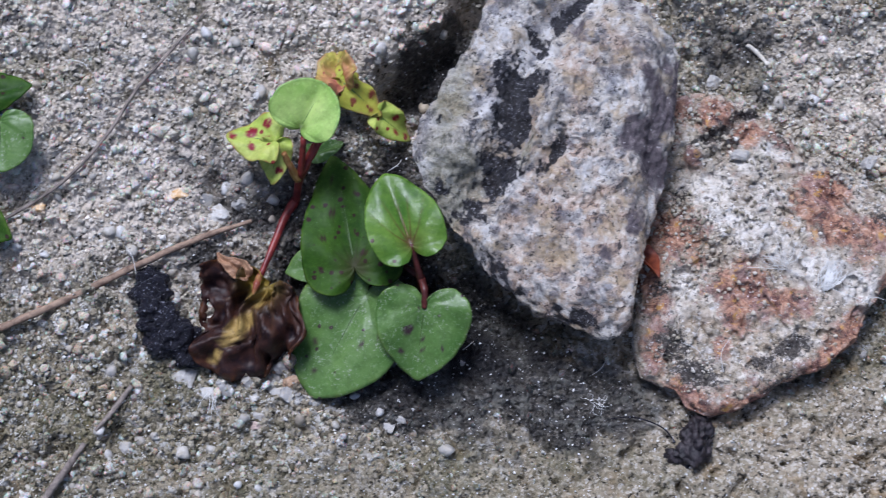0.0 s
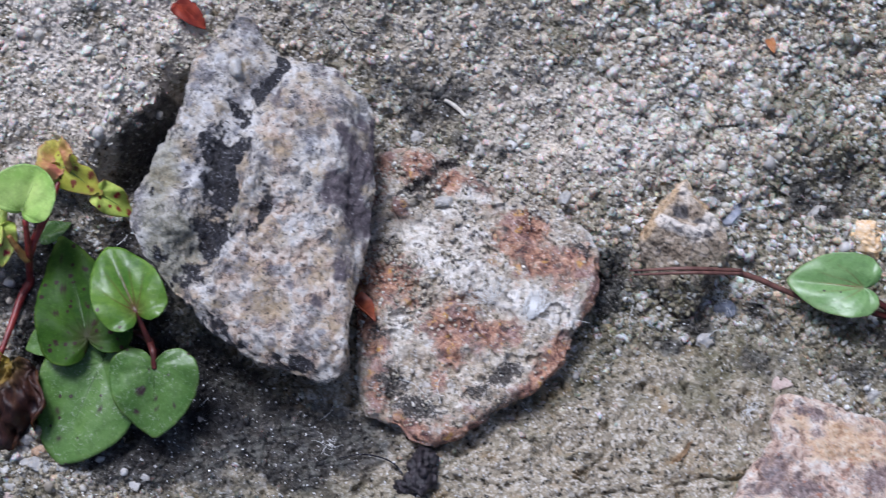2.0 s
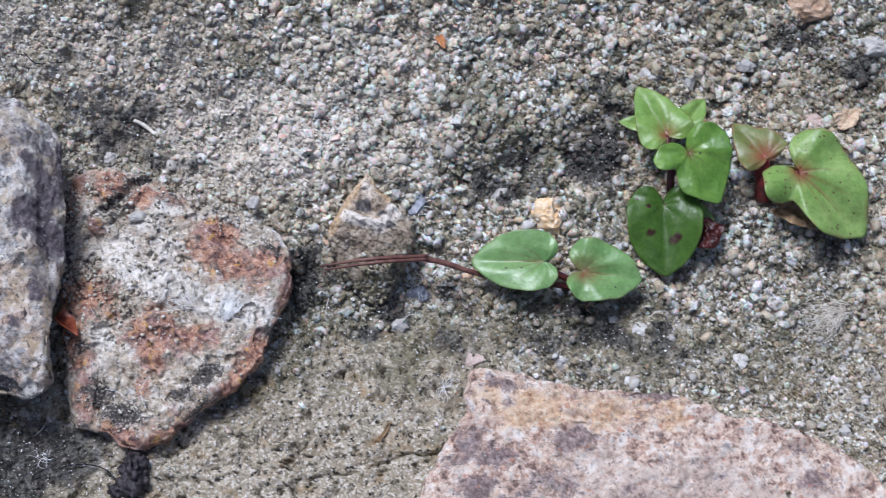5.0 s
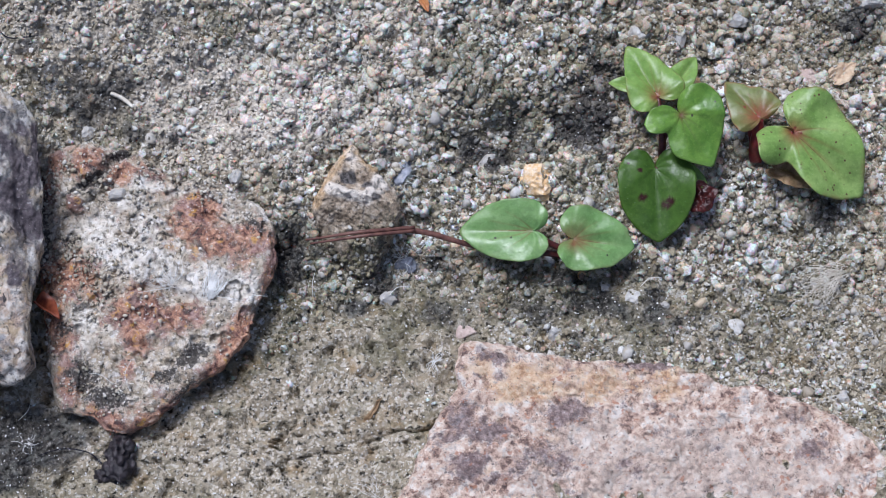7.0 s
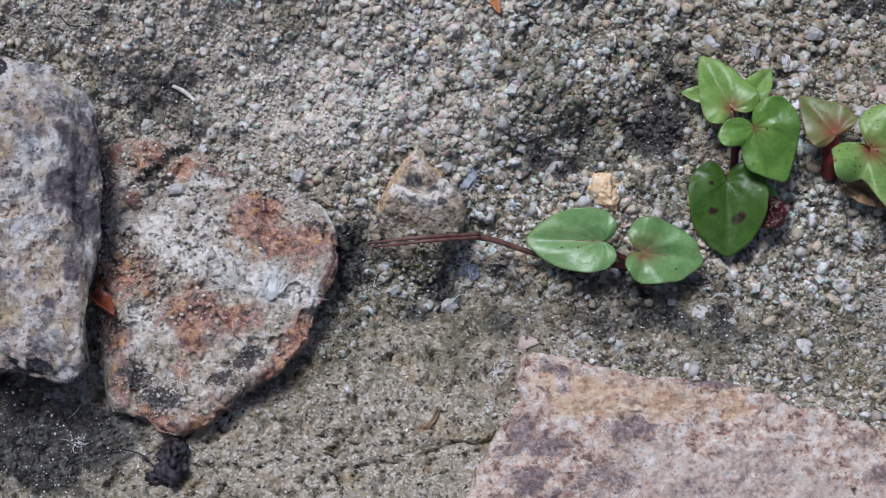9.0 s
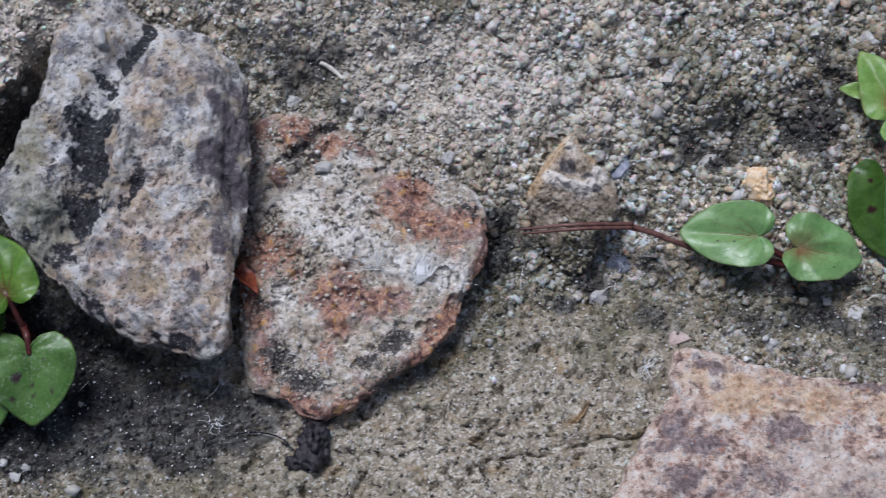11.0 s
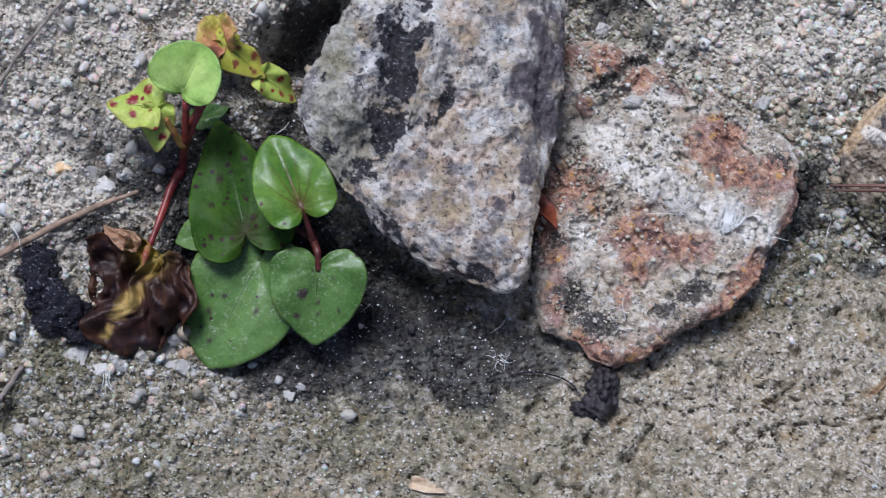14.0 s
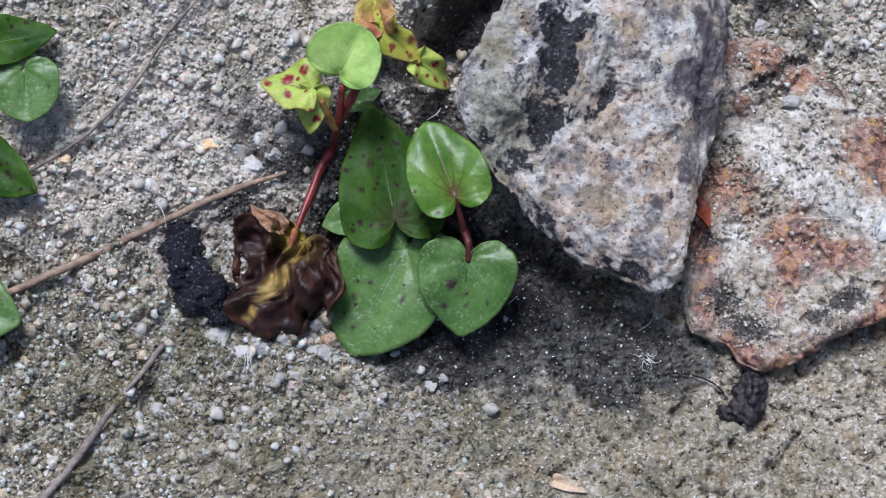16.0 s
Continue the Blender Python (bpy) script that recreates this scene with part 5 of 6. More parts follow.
def leaf(base, tip, width, roll=0, lobe=1.0, cup=0.12, bend=0.0, wave=0.03, blunt=0.0, crumple=0.0, seed=0, thick=0.22, bites=0.0, dent=0.0, spots=(), red=0.0):
    """A heart-shaped leaf from where its stalk joins to its tip. roll: turn about its length, degrees; cup: rise of the sides;
    bend: droop of the tip; wave: ripple of the edge; spots: blots (across, along, radius) in leaf lengths; red: size of the flush at the stalk. Returns verts, triangles, attributes."""
    base, tip = np.array(base, float), np.array(tip, float)
    length = np.linalg.norm(tip - base)
    ahead = (tip - base) / length
    up = np.array((0, 0, 1.0)) - ahead * ahead[2]
    up /= np.linalg.norm(up)
    side = np.cross(ahead, up)
    c, s = math.cos(radians(roll)), math.sin(radians(roll))
    up, side = up * c + side * s, side * c - up * s
    m, k = 110, BLADE_RINGS
    th = np.linspace(-np.pi, np.pi, m)
    reach = np.interp(np.abs(th), ANGLES, REACH)
    reach = reach * (1 - blunt) + blunt * np.interp(np.abs(th), ANGLES, ROUND)
    if bites:
        reach = reach * (1 - bites * smooth(0.25, 0.6, vnoise(th * 2.1 + seed, 0.5, 0.5, seed)) * smooth(0.3, 0.6, np.abs(th)))
    reach = reach * (1 - dent * np.exp(-(((th - 1.15) / 0.38) ** 2)))
    reach = reach * (1 + 0.035 * fbm(th * 3 + seed, 0.3, 0, 1, 2, seed))
    rho = np.linspace(0, 1, k)[:, None] ** 0.85
    lx = rho * reach * np.sin(th) * width / (1.04 * length)
    ly = rho * reach * np.cos(th)
    ly = np.where(ly < 0, ly * lobe, ly)
    vein = np.zeros((k, m))
    bent = th * (1 + 0.55 * rho)
    for a in (0, 0.42, -0.42, 1.05, -1.05):
        off = np.abs(bent - a) * rho
        vein = np.maximum(vein, np.exp(-((off / (0.018 if a else 0.026)) ** 2)) * (1 - 0.9 * rho) ** 1.3)
    vein = np.maximum(vein, np.exp(-((rho / 0.07) ** 2)))
    lz = cup * np.abs(lx) * 1.2 - bend * np.clip(ly, 0, 2) ** 2 + wave * np.sin(th * 5 + seed) * rho**2
    lz = lz + 0.013 * (np.sin(bent * 3.3) ** 2 * rho * (1 - rho) * 2) - 0.003 * vein
    lz = lz + 0.25 * wave * fbm(lx * 5 + seed, ly * 5, 0, 1, 2, seed)
    lz = lz + 0.05 * (1 - np.exp(-((lx / 0.12) ** 2))) * (1 - rho**3) + 0.02 * vnoise(lx * 3 + seed, ly * 3, 0.5, seed + 5)
    if crumple:
        lz = lz + crumple * (0.9 * np.abs(vnoise(lx * 3.4 + seed, ly * 2.4, 0, seed)) - 0.9 * np.abs(vnoise(lx * 6.5, ly * 4.5 + seed, 2, seed + 3)) + 0.6 * fbm(lx * 7, ly * 7 + seed, 0, 1, 3, seed + 1) - 0.35 * np.abs(vnoise(lx * 13, ly * 9, 4, seed + 6)))
        lx = lx + 0.5 * crumple * vnoise(lx * 4, ly * 4, 3, seed + 2)
    edge_noise = 0.5 * fbm(lx * 9 + seed, ly * 9, 0, 1, 3, seed + 8)
    blot = np.zeros((k, m))
    for sx, sy, sr in spots:
        blot = np.maximum(blot, smooth(1.15, 0.8, np.hypot(lx - sx, ly - sy) / sr + edge_noise))
    flush = np.exp(-((np.hypot(lx, ly) / red) ** 2)) * (0.75 + edge_noise) if red else np.zeros((k, m))
    v = base + length * (lx[..., None] * side + ly[..., None] * ahead + lz[..., None] * up)
    v = v.reshape(-1, 3)
    a, b = np.meshgrid(np.arange(k - 1), np.arange(m - 1), indexing="ij")
    q = np.stack([a * m + b, a * m + b + 1, (a + 1) * m + b + 1, (a + 1) * m + b], -1).reshape(-1, 4)
    f = np.vstack([q[:, [0, 1, 2]], q[:, [0, 2, 3]]])
    nrm = normals_of(v, f)
    if (nrm @ up).mean() < 0:
        f, nrm = f[:, ::-1], -nrm
    n = len(v)
    edge = np.concatenate([(k - 1) * m + np.arange(m), np.arange(k - 2, -1, -1) * m + m - 1, np.arange(1, k - 1) * m])
    e2 = np.roll(edge, -1)
    wall = np.vstack([np.stack([edge, e2, e2 + n], 1), np.stack([edge, e2 + n, edge + n], 1)])
    rim = np.repeat(smooth(0.9, 1.0, rho), m, 1).ravel()
    return np.vstack([v, v - nrm * thick]), np.vstack([f, f[:, ::-1] + n, wall]), {"vein": np.tile(vein.ravel(), 2), "rim": np.tile(rim, 2), "blot": np.tile(blot.ravel(), 2), "flush": np.tile(flush.ravel(), 2)}


RIBS = {"dark_leaf": DARK_RIB, "speckled_green_leaf": DARK_RIB, "dusty_leaf": DARK_RIB, "glossy_leaf": RED_RIB, "light_green_leaf": RED_RIB, "sheeny_green_leaf": RED_RIB, "reddish_olive_leaf": RED_RIB}


def herb(base, label, leaves, stems):
    """A small herb: each leaf and each stalk is a part."""
    ob = thing("herb", base, label, "plant", "heart-leaved herbs on the bank")
    for name, material, text, args in leaves:
        v, f, attrs = leaf(**args)
        blade = part(name, ob, base, v, f, material, text, attributes=attrs)
        if name == "leaf":
            half = len(v) // 2
            line = v[:half].reshape(BLADE_RINGS, -1, 3)[1:15:2, half // BLADE_RINGS // 2] - (0, 0, 0.07)
            rib, faces = tube(line, (0.2, 0.14, 0.09, 0.04), 24, 6)
            part("midrib", blade, base, rib, faces, RIBS.get(material.name, GREEN_RIB))
    for material, points, radii in stems:
        v, f = tube(points, radii, 20, 8, 0.15, len(points))
        part("stem", ob, base, v, f, material)
    return ob


herb((-115, 15, -4), "red-stemmed herb with green, yellowing and withered heart-shaped leaves", (
    ("leaf", BRIGHT, "fresh bright green cupped leaf", dict(base=(-128.4, 34.4, 24), tip=(-124.3, 44.2, 27), width=13.2, blunt=0.8, lobe=0.45, cup=0.42, bend=-0.05, wave=0.03, seed=1, red=0.12)),
    ("leaf", SPOTTED, "yellow-green leaf with crimson spots", dict(base=(-134, 31.5, 21), tip=(-145, 32, 18), width=11, roll=10, lobe=0.5, cup=0.1, wave=0.09, seed=2, bites=0.4, spots=((0.12, 0.5, 0.12), (-0.2, 0.4, 0.09), (0.0, 0.85, 0.08), (0.3, 0.2, 0.1)))),
    ("leaf", SPOTTED, "eaten yellow-green leaf lobe with crimson spots", dict(base=(-133.6, 31, 20.5), tip=(-133.6, 22.8, 16), width=7, lobe=0.5, cup=0.1, wave=0.1, seed=3, bites=0.4, spots=((0.1, 0.3, 0.17), (-0.15, 0.6, 0.09)))),
    ("leaf", PINKISH, "curled yellow and pink leaf", dict(base=(-121.5, 47.5, 17), tip=(-125.5, 57, 15), width=8.5, roll=-15, lobe=0.6, cup=0.9, bend=0.2, wave=0.1, crumple=0.12, seed=4, red=0.5)),
    ("leaf", YELLOW, "yellow leaf with dark red blots", dict(base=(-122.2, 48.2, 18), tip=(-111.5, 42.4, 14), width=8, lobe=0.5, cup=-0.25, bend=0.1, wave=0.08, seed=5, bites=0.25, spots=((0.15, 0.4, 0.06), (-0.18, 0.6, 0.07), (0.05, 0.75, 0.05), (-0.1, 0.3, 0.05)))),
    ("leaf", SPOTTED, "drooping yellow-green leaf tip", dict(base=(-113.2, 43.2, 12), tip=(-104.8, 40.2, 5), width=7, lobe=0.4, cup=0.2, bend=0.1, wave=0.09, seed=6, bites=0.2, spots=((0.1, 0.5, 0.06), (-0.14, 0.35, 0.07), (0.0, 0.8, 0.06)))),
    ("leaf", SPECKLED, "large dark green leaf with brown spots", dict(base=(-113.9, 9, 7), tip=(-122.4, 33.8, 8.5), width=21, blunt=-0.12, lobe=0.62, cup=0.08, bend=0.06, wave=0.04, seed=7, red=0.13, spots=((0.12, 0.62, 0.022), (-0.1, 0.5, 0.028), (0.2, 0.35, 0.025), (-0.22, 0.28, 0.03), (0.05, 0.3, 0.02), (-0.05, 0.78, 0.02), (0.26, 0.1, 0.03), (-0.28, 0.02, 0.028), (0.1, 0.1, 0.03)))),
    ("leaf", GLOSSY, "glossy mid-green leaf with red midrib", dict(base=(-101.7, 13.8, 15), tip=(-110.0, 29.6, 14.5), width=15.2, blunt=0.25, lobe=0.72, cup=0.24, bend=0.05, wave=0.04, seed=8, red=0.12)),
    ("leaf", MID, "dusty green leaf lying on the soil", dict(base=(-111.0, 3.8, 3), tip=(-119.8, -19.8, -2), width=22.5, roll=5, blunt=0.6, lobe=0.7, cup=0.05, bend=0.03, wave=0.03, seed=9, spots=((0.2, 0.55, 0.025), (-0.18, 0.4, 0.03), (0.1, 0.8, 0.025), (-0.3, 0.25, 0.04)))),
    ("leaf", MID, "dusty green leaf with a notched lobe", dict(base=(-97.2, 1.4, 8), tip=(-97, -14.3, 2.5), width=19.5, lobe=0.85, cup=0.08, bend=0.05, wave=0.04, seed=10, red=0.1, spots=((0.18, 0.3, 0.07), (-0.02, 0.4, 0.03), (-0.03, 0.55, 0.03), (0.25, 0.6, 0.04), (-0.3, 0.5, 0.03)))),
    ("leaf", MID, "small green leaf close to the soil", dict(base=(-120.5, 10.5, 3), tip=(-130, 7, 1.5), width=9, lobe=0.6, cup=0.05, wave=0.05, seed=11)),
    ("leaf", MID, "small green leaf behind the stem", dict(base=(-126.5, 33.5, 8), tip=(-120.5, 37.5, 7), width=5, lobe=0.6, cup=0.15, wave=0.05, seed=12)),
    ("withered_leaf", DEAD, "withered dark brown crumpled leaf with yellow streaks", dict(base=(-134.4, 2.4, 6.5), tip=(-141, -18.8, 0), width=22, lobe=0.34, cup=-0.12, bend=0.05, wave=0.08, crumple=0.26, blunt=0.85, seed=13, thick=0.3, bites=0.14, red=0.15, spots=((-0.03, 0.1, 0.05), (-0.05, 0.18, 0.035), (-0.03, 0.34, 0.06), (0.0, 0.43, 0.085), (0.03, 0.53, 0.085), (0.06, 0.61, 0.06), (0.1, 0.78, 0.04), (0.12, 0.85, 0.035)))),
), (
    (RED_STEM, ((-130, 22, -1), (-129, 24.5, 8), (-128, 27, 15), (-127.4, 32, 24)), (1.0, 0.95, 0.9, 0.7)),
    (RED_STEM, ((-128.2, 26.5, 14), (-126, 31, 17), (-124, 37, 16.5), (-122, 47.6, 15.5)), (1.1, 1.1, 0.9, 0.6)),
    (GREEN_STEM, ((-128.6, 25.5, 13), (-130.5, 27.5, 18), (-131.6, 29, 20.8)), (0.9, 0.8, 0.6)),
    (RED_STEM, ((-129.5, 23.5, 4), (-131.5, 18.5, 4), (-133.6, 9, 4.5), (-135, 3, 5.5)), (1.15, 1.0, 0.75, 0.8)),
    (GREEN_STEM, ((-134.7, 4.5, 5.4), (-135.0, 2.2, 6.2), (-135.4, 0, 6.2)), (0.8, 0.8, 0.3)),
    (DARK_STEM, ((-99.5, 9.5, -6), (-98.6, 7, 3), (-99, 8, 9), (-101.7, 13.8, 14.8)), (1.0, 0.95, 0.85, 0.6)),
    (DARK_STEM, ((-99, 8.5, 8), (-97.6, 5, 9.5), (-97.2, 1.4, 8.2)), (0.95, 0.8, 0.6)),
    (DARK_STEM, ((-99, 9, 5), (-103.5, 11, 5), (-108, 10, 5), (-113.9, 9, 6.8)), (0.8, 0.75, 0.7, 0.6)),
))

herb((80, 28, -16), "low herb with a pair of light green leaves", (
    ("leaf", PAIR, "light green leaf", dict(base=(71.4, 31.2, -6), tip=(53, 33, -7), width=14.2, roll=-8, blunt=0.3, lobe=0.62, cup=0.2, bend=0.05, wave=0.03, seed=21)),
    ("leaf", PAIR, "light green leaf with red veins", dict(base=(82, 28.9, -8.8), tip=(97.4, 26, -10.5), width=15.5, blunt=0.15, lobe=0.75, cup=0.2, bend=0.03, wave=0.05, seed=22, red=0.22)),
), (
    (DARK_STEM, ((70.6, 30.2, -6.4), (76, 28.2, -9), (82.5, 25, -13), (84, 23.5, -20)), (0.7, 0.85, 0.95, 1.1)),
    (DARK_STEM, ((82, 28.3, -9.2), (83, 26.5, -12), (84.2, 23.8, -20)), (0.7, 0.9, 1.1)),
    (DARK_STEM, ((82, 25.3, -13), (72, 27, -11), (64, 28, -9.5)), (0.9, 0.8, 0.6)),
))

herb((107, 48, -18), "upright herb with stacked green heart-shaped leaves", (
    ("leaf", LIGHT_PLAIN, "pointed light green leaf", dict(base=(107.2, 65, -8), tip=(100.7, 80.3, -9), width=14, blunt=-0.45, lobe=0.55, cup=0.14, bend=0.03, wave=0.04, seed=31, red=0.16)),
    ("leaf", MIDGREEN, "broad green heart-shaped leaf", dict(base=(112, 58.2, -5), tip=(119.4, 44.7, -9), width=20, blunt=-0.25, dent=0.42, lobe=0.9, cup=0.16, bend=0.04, wave=0.06, seed=32, red=0.08)),
    ("leaf", DARK, "dark green leaf with two brown spots", dict(base=(104.9, 46.6, -12), tip=(104.0, 28.2, -15), width=17.5, blunt=0.5, lobe=0.75, cup=0.14, bend=0.06, wave=0.04, seed=33, spots=((0.2, 0.4, 0.06), (-0.12, 0.5, 0.075), (-0.18, 0.47, 0.06), (0.22, 0.02, 0.04)))),
    ("leaf", LIGHT_PLAIN, "small young leaf", dict(base=(101.4, 69.8, -12), tip=(95.3, 71, -12), width=4.2, lobe=0.3, cup=0.2, seed=34)),
    ("leaf", LIGHT_PLAIN, "small young leaf", dict(base=(113, 69, -11), tip=(119, 76, -11.5), width=7, lobe=0.4, cup=0.2, seed=35)),
    ("leaf", LIGHT_PLAIN, "small young leaf", dict(base=(112.5, 46, -14.5), tip=(118.5, 41.5, -15), width=5, lobe=0.4, cup=0.1, seed=36)),
    ("withered_leaf", DARKRED, "dark red withered leaf", dict(base=(113.5, 38.5, -15), tip=(121, 40, -15), width=8, lobe=0.5, cup=0.3, crumple=0.15, seed=37)),
), (
    (DARK_STEM, ((108, 44, -20), (107.2, 50, -14), (107.6, 56, -10), (107.2, 64.8, -8.4)), (1.1, 1.05, 1.0, 0.7)),
    (DARK_STEM, ((107.8, 54.5, -11), (110, 57.5, -8), (112, 58.1, -5.5)), (0.9, 0.8, 0.7)),
    (DARK_STEM, ((107.4, 48, -15), (106.6, 48, -13.4), (105, 46.7, -12.3)), (0.8, 0.7, 0.6)),
))

herb((135, 50, -18), "thick red-stemmed herb with a reddish and a light green leaf", (
    ("leaf", OLIVE, "olive young leaf flushed with red", dict(base=(132.8, 57.4, -10), tip=(125.6, 69, -12), width=13, blunt=-0.4, lobe=0.35, cup=0.2, bend=0.02, wave=0.04, seed=41, red=0.3)),
    ("leaf", LIGHT, "wide light green leaf with red veins and dark specks", dict(base=(141, 52.4, -9), tip=(158.6, 35.4, -14), width=24, dent=0.42, lobe=0.8, cup=0.12, bend=0.08, wave=0.07, seed=42, red=0.12)),
), (
    (RED_STEM, ((132.5, 50, -21), (132.4, 53, -15), (132.8, 57.2, -10.4)), (2.0, 1.8, 1.2)),
    (RED_STEM, ((132.5, 50, -20), (131.2, 56, -15), (130, 61, -14)), (1.4, 1.0, 0.5)),
    (RED_STEM, ((133.5, 51, -20), (137, 53.4, -13), (141, 52.5, -9.4)), (1.5, 1.0, 0.9)),
))

herb((-203, 30, 14), "herb with a green leaf over a dusty grey-green one", (
    ("leaf", SPECKLED, "mottled green leaf", dict(base=(-204, 32.5, 21), tip=(-188.6, 37.8, 20), width=10.5, lobe=0.6, cup=0.1, wave=0.05, seed=51)),
    ("leaf", MID, "dusty grey-green leaf", dict(base=(-195, 28.5, 19.5), tip=(-192.4, 17.6, 17.5), width=13, blunt=0.6, lobe=0.6, cup=0.08, wave=0.03, seed=52)),
), (
    (DARK_STEM, ((-203, 29, 8), (-203.2, 30.5, 17), (-204, 32.3, 20.8)), (1.0, 0.9, 0.7)),
    (DARK_STEM, ((-203, 29, 9), (-199, 30, 17), (-195, 28.6, 19.3)), (1.0, 0.9, 0.7)),
))

herb((-210, -5, 4), "herb with two smooth green leaves", (
    ("leaf", SPECKLED, "pointed green leaf", dict(base=(-208, 11.5, 11.5), tip=(-189.4, 4.6, 10), width=14, lobe=0.5, cup=0.08, wave=0.03, seed=53)),
    ("leaf", MID, "broad green leaf", dict(base=(-206, -20, 6), tip=(-189.6, -22.8, 5), width=19, lobe=0.5, cup=0.06, wave=0.03, seed=54)),
), (
    (DARK_STEM, ((-212, -4, -4), (-212, 6, 9), (-208, 12.9, 11.3)), (1.0, 0.9, 0.7)),
    (DARK_STEM, ((-212, -4, -4), (-211, -12, 5), (-206, -19.9, 5.8)), (1.0, 0.9, 0.7)),
))


# ---- stalks, needles, loose litter ----
def lying(points, lift):
    return [at(px, py, lift) if len(p) == 2 else p for p in points for px, py in [p[:2]]]


def stalk(name, points, radii, material, label, category, rough=0.25, count=60):
    v, f = tube(points, radii, count, 9, rough, 5)
    return thing(name, points[0], label, category, verts=v, faces=f, material=material)


stalk("dry_stalk", lying([(-206, -24), (-192, -14.6), (-179.6, -6.8), (-162.8, 4.2), (-149, 12.3), (-138.6, 17.2)], 2.2), (0.8, 0.85, 0.8, 0.8, 0.7, 0.45), TWIG, "long thin reddish brown dry stalk on the grit", "stalk")
stalk("grey_stalk", lying([(-206, -1), (-193, 9.8), (-181.5, 19), (-172.8, 30.5), (-167.5, 41.5), (-160.5, 50.5), (-154, 60.5)], 1.7), (0.4, 0.45, 0.38, 0.42, 0.38, 0.34, 0.2), GREY_TWIG, "thin grey-brown bent stalk on the grit", "stalk")
stalk("grey_stalk", lying([(-160.2, -22.3), (-163, -27.5), (-166.7, -33.2)], 1.5), (0.5, 0.65, 0.4), GREY_TWIG, "short grey stalk piece stuck in silt", "stalk")
stalk("grey_stalk", lying([(-168.5, -36.5), (-171.5, -43), (-176, -51), (-183, -62)], 1.4), (0.5, 0.85, 0.85, 0.8), GREY_TWIG, "grey weathered stalk half buried in silt", "stalk")
needle = thing("pine_needle", (42, 34, -7), "pair of reddish brown dry pine needles resting against the pointed stone", "pine needle")
for points in (((14.6, 33.2, -4.5), (28, 32.8, -0.2), (42, 34.2, -4.8)), ((15.6, 32.2, -4.6), (29, 31.9, -0.6), (42, 33.4, -5.0))):
    v, f = tube(points, (0.25, 0.5, 0.55), 30, 7, 0.1)
    part("needle", needle, (42, 34, -7), v, f, NEEDLE)
v, f = tube(((41, 33.8, -5.3), (46, 32.8, -6.8), (53, 30.6, -9), (62, 28, -12)), (0.8, 0.75, 0.7, 0.6), 24, 8, 0.1)
part("sheath", needle, (42, 34, -7), v, f, NEEDLE, "dark stalk of the needles")
stalk("black_hair", lying([(-54, -15.6), (-49, -14.2), (-44.5, -15), (-41, -16.4), (-38.5, -19)], 1.6), (0.12, 0.16, 0.18, 0.18, 0.2), CHAR, "thin black rootlet curving to a clod", "rootlet", 0.1)


def lump(centre, radius, squash, seed, rough, level=4, cuts=0):
    v, f = ball(level)
    d = 1 + rough * fbm(v[:, 0] * 2 + seed, v[:, 1] * 2, v[:, 2] * 2, 1, 4, seed) + 0.3 * rough * vnoise(v[:, 0] * 7, v[:, 1] * 7 + seed, v[:, 2] * 7, seed)
    r = np.random.default_rng(seed)
    for _ in range(cuts):
        axis = r.normal(size=3)
        axis /= np.linalg.norm(axis)
        d = np.minimum(d, r.uniform(0.5, 0.9) / np.maximum(v @ axis, 0.05))
    return v * d[:, None] * np.array(squash) * radius + np.array(centre), f


v, f = tube(lying([(-160.4, 4.5), (-160, 1), (-158.6, -4), (-156.2, -7.6), (-152.6, -10.8), (-148.4, -13.2), (-145, -14.5)], 0.8), (1.2, 2.6, 3.4, 4.0, 4.4, 3.8, 1.4), 130, 60, 0.0)
nrm = normals_of(v, f)
v = v + nrm * (3.6 * fbm(v[:, 0], v[:, 1], v[:, 2], 4.2, 4, 35) + 1.3 * fbm(v[:, 0], v[:, 1], v[:, 2], 1.5, 3, 36))[:, None]
thing("humus_roll", (-155, -8, -2), "curved crumbly black roll of humus on the grit", "humus", verts=v, faces=f, material=CHAR)
v, f = joined([lump(at(-34.2, -16.4, 1.8), 4.0, (0.95, 1.05, 0.85), 41, 0.6, 4, 5), lump(at(-35.2, -21.0, 1.4), 3.6, (1.0, 0.95, 0.75), 45, 0.6, 4, 5), lump(at(-32.8, -19.4, 1.4), 2.6, (0.9, 1.2, 0.8), 47, 0.6, 4, 4), lump(at(-38.4, -22.2, 0.8), 1.8, (1.1, 0.9, 0.8), 49, 0.6, 3, 4)])
v = v + normals_of(v, f) * (1.5 * fbm(v[:, 0], v[:, 1], v[:, 2], 1.6, 3, 48))[:, None]
thing("soil_clod", (-34, -18, -6), "small crumbly dark brown clod on the silt", "clod", verts=v, faces=f, material=CLOD)


def scrap(name, base, tip, width, material, label, category, **more):
    v, f, attrs = leaf(base, tip, width, **more)
    return thing(name, base, label, category, verts=v, faces=f, material=material)


scrap("red_leaf_scrap", at(-96.5, 89, 2.4), at(-89.8, 84.0, 2.4), 5.2, RED_LEAF, "red dry leaf scrap on the grit above the rock", "leaf", lobe=0.3, cup=0.3, seed=61)
scrap("red_leaf_scrap", (-51.6, 20.6, 3.6), (-46.2, 16.2, 2.4), 4.2, WEDGED, "folded dark red leaf wedged between two stones", "leaf", lobe=0.3, cup=0.9, roll=-35, seed=62)
scrap("orange_petal", (49, 94, -1.5), (50.2, 90.5, -1.5), 2.2, ORANGE, "tiny orange petal on the grit", "petal", lobe=0.4, cup=0.3, seed=63)
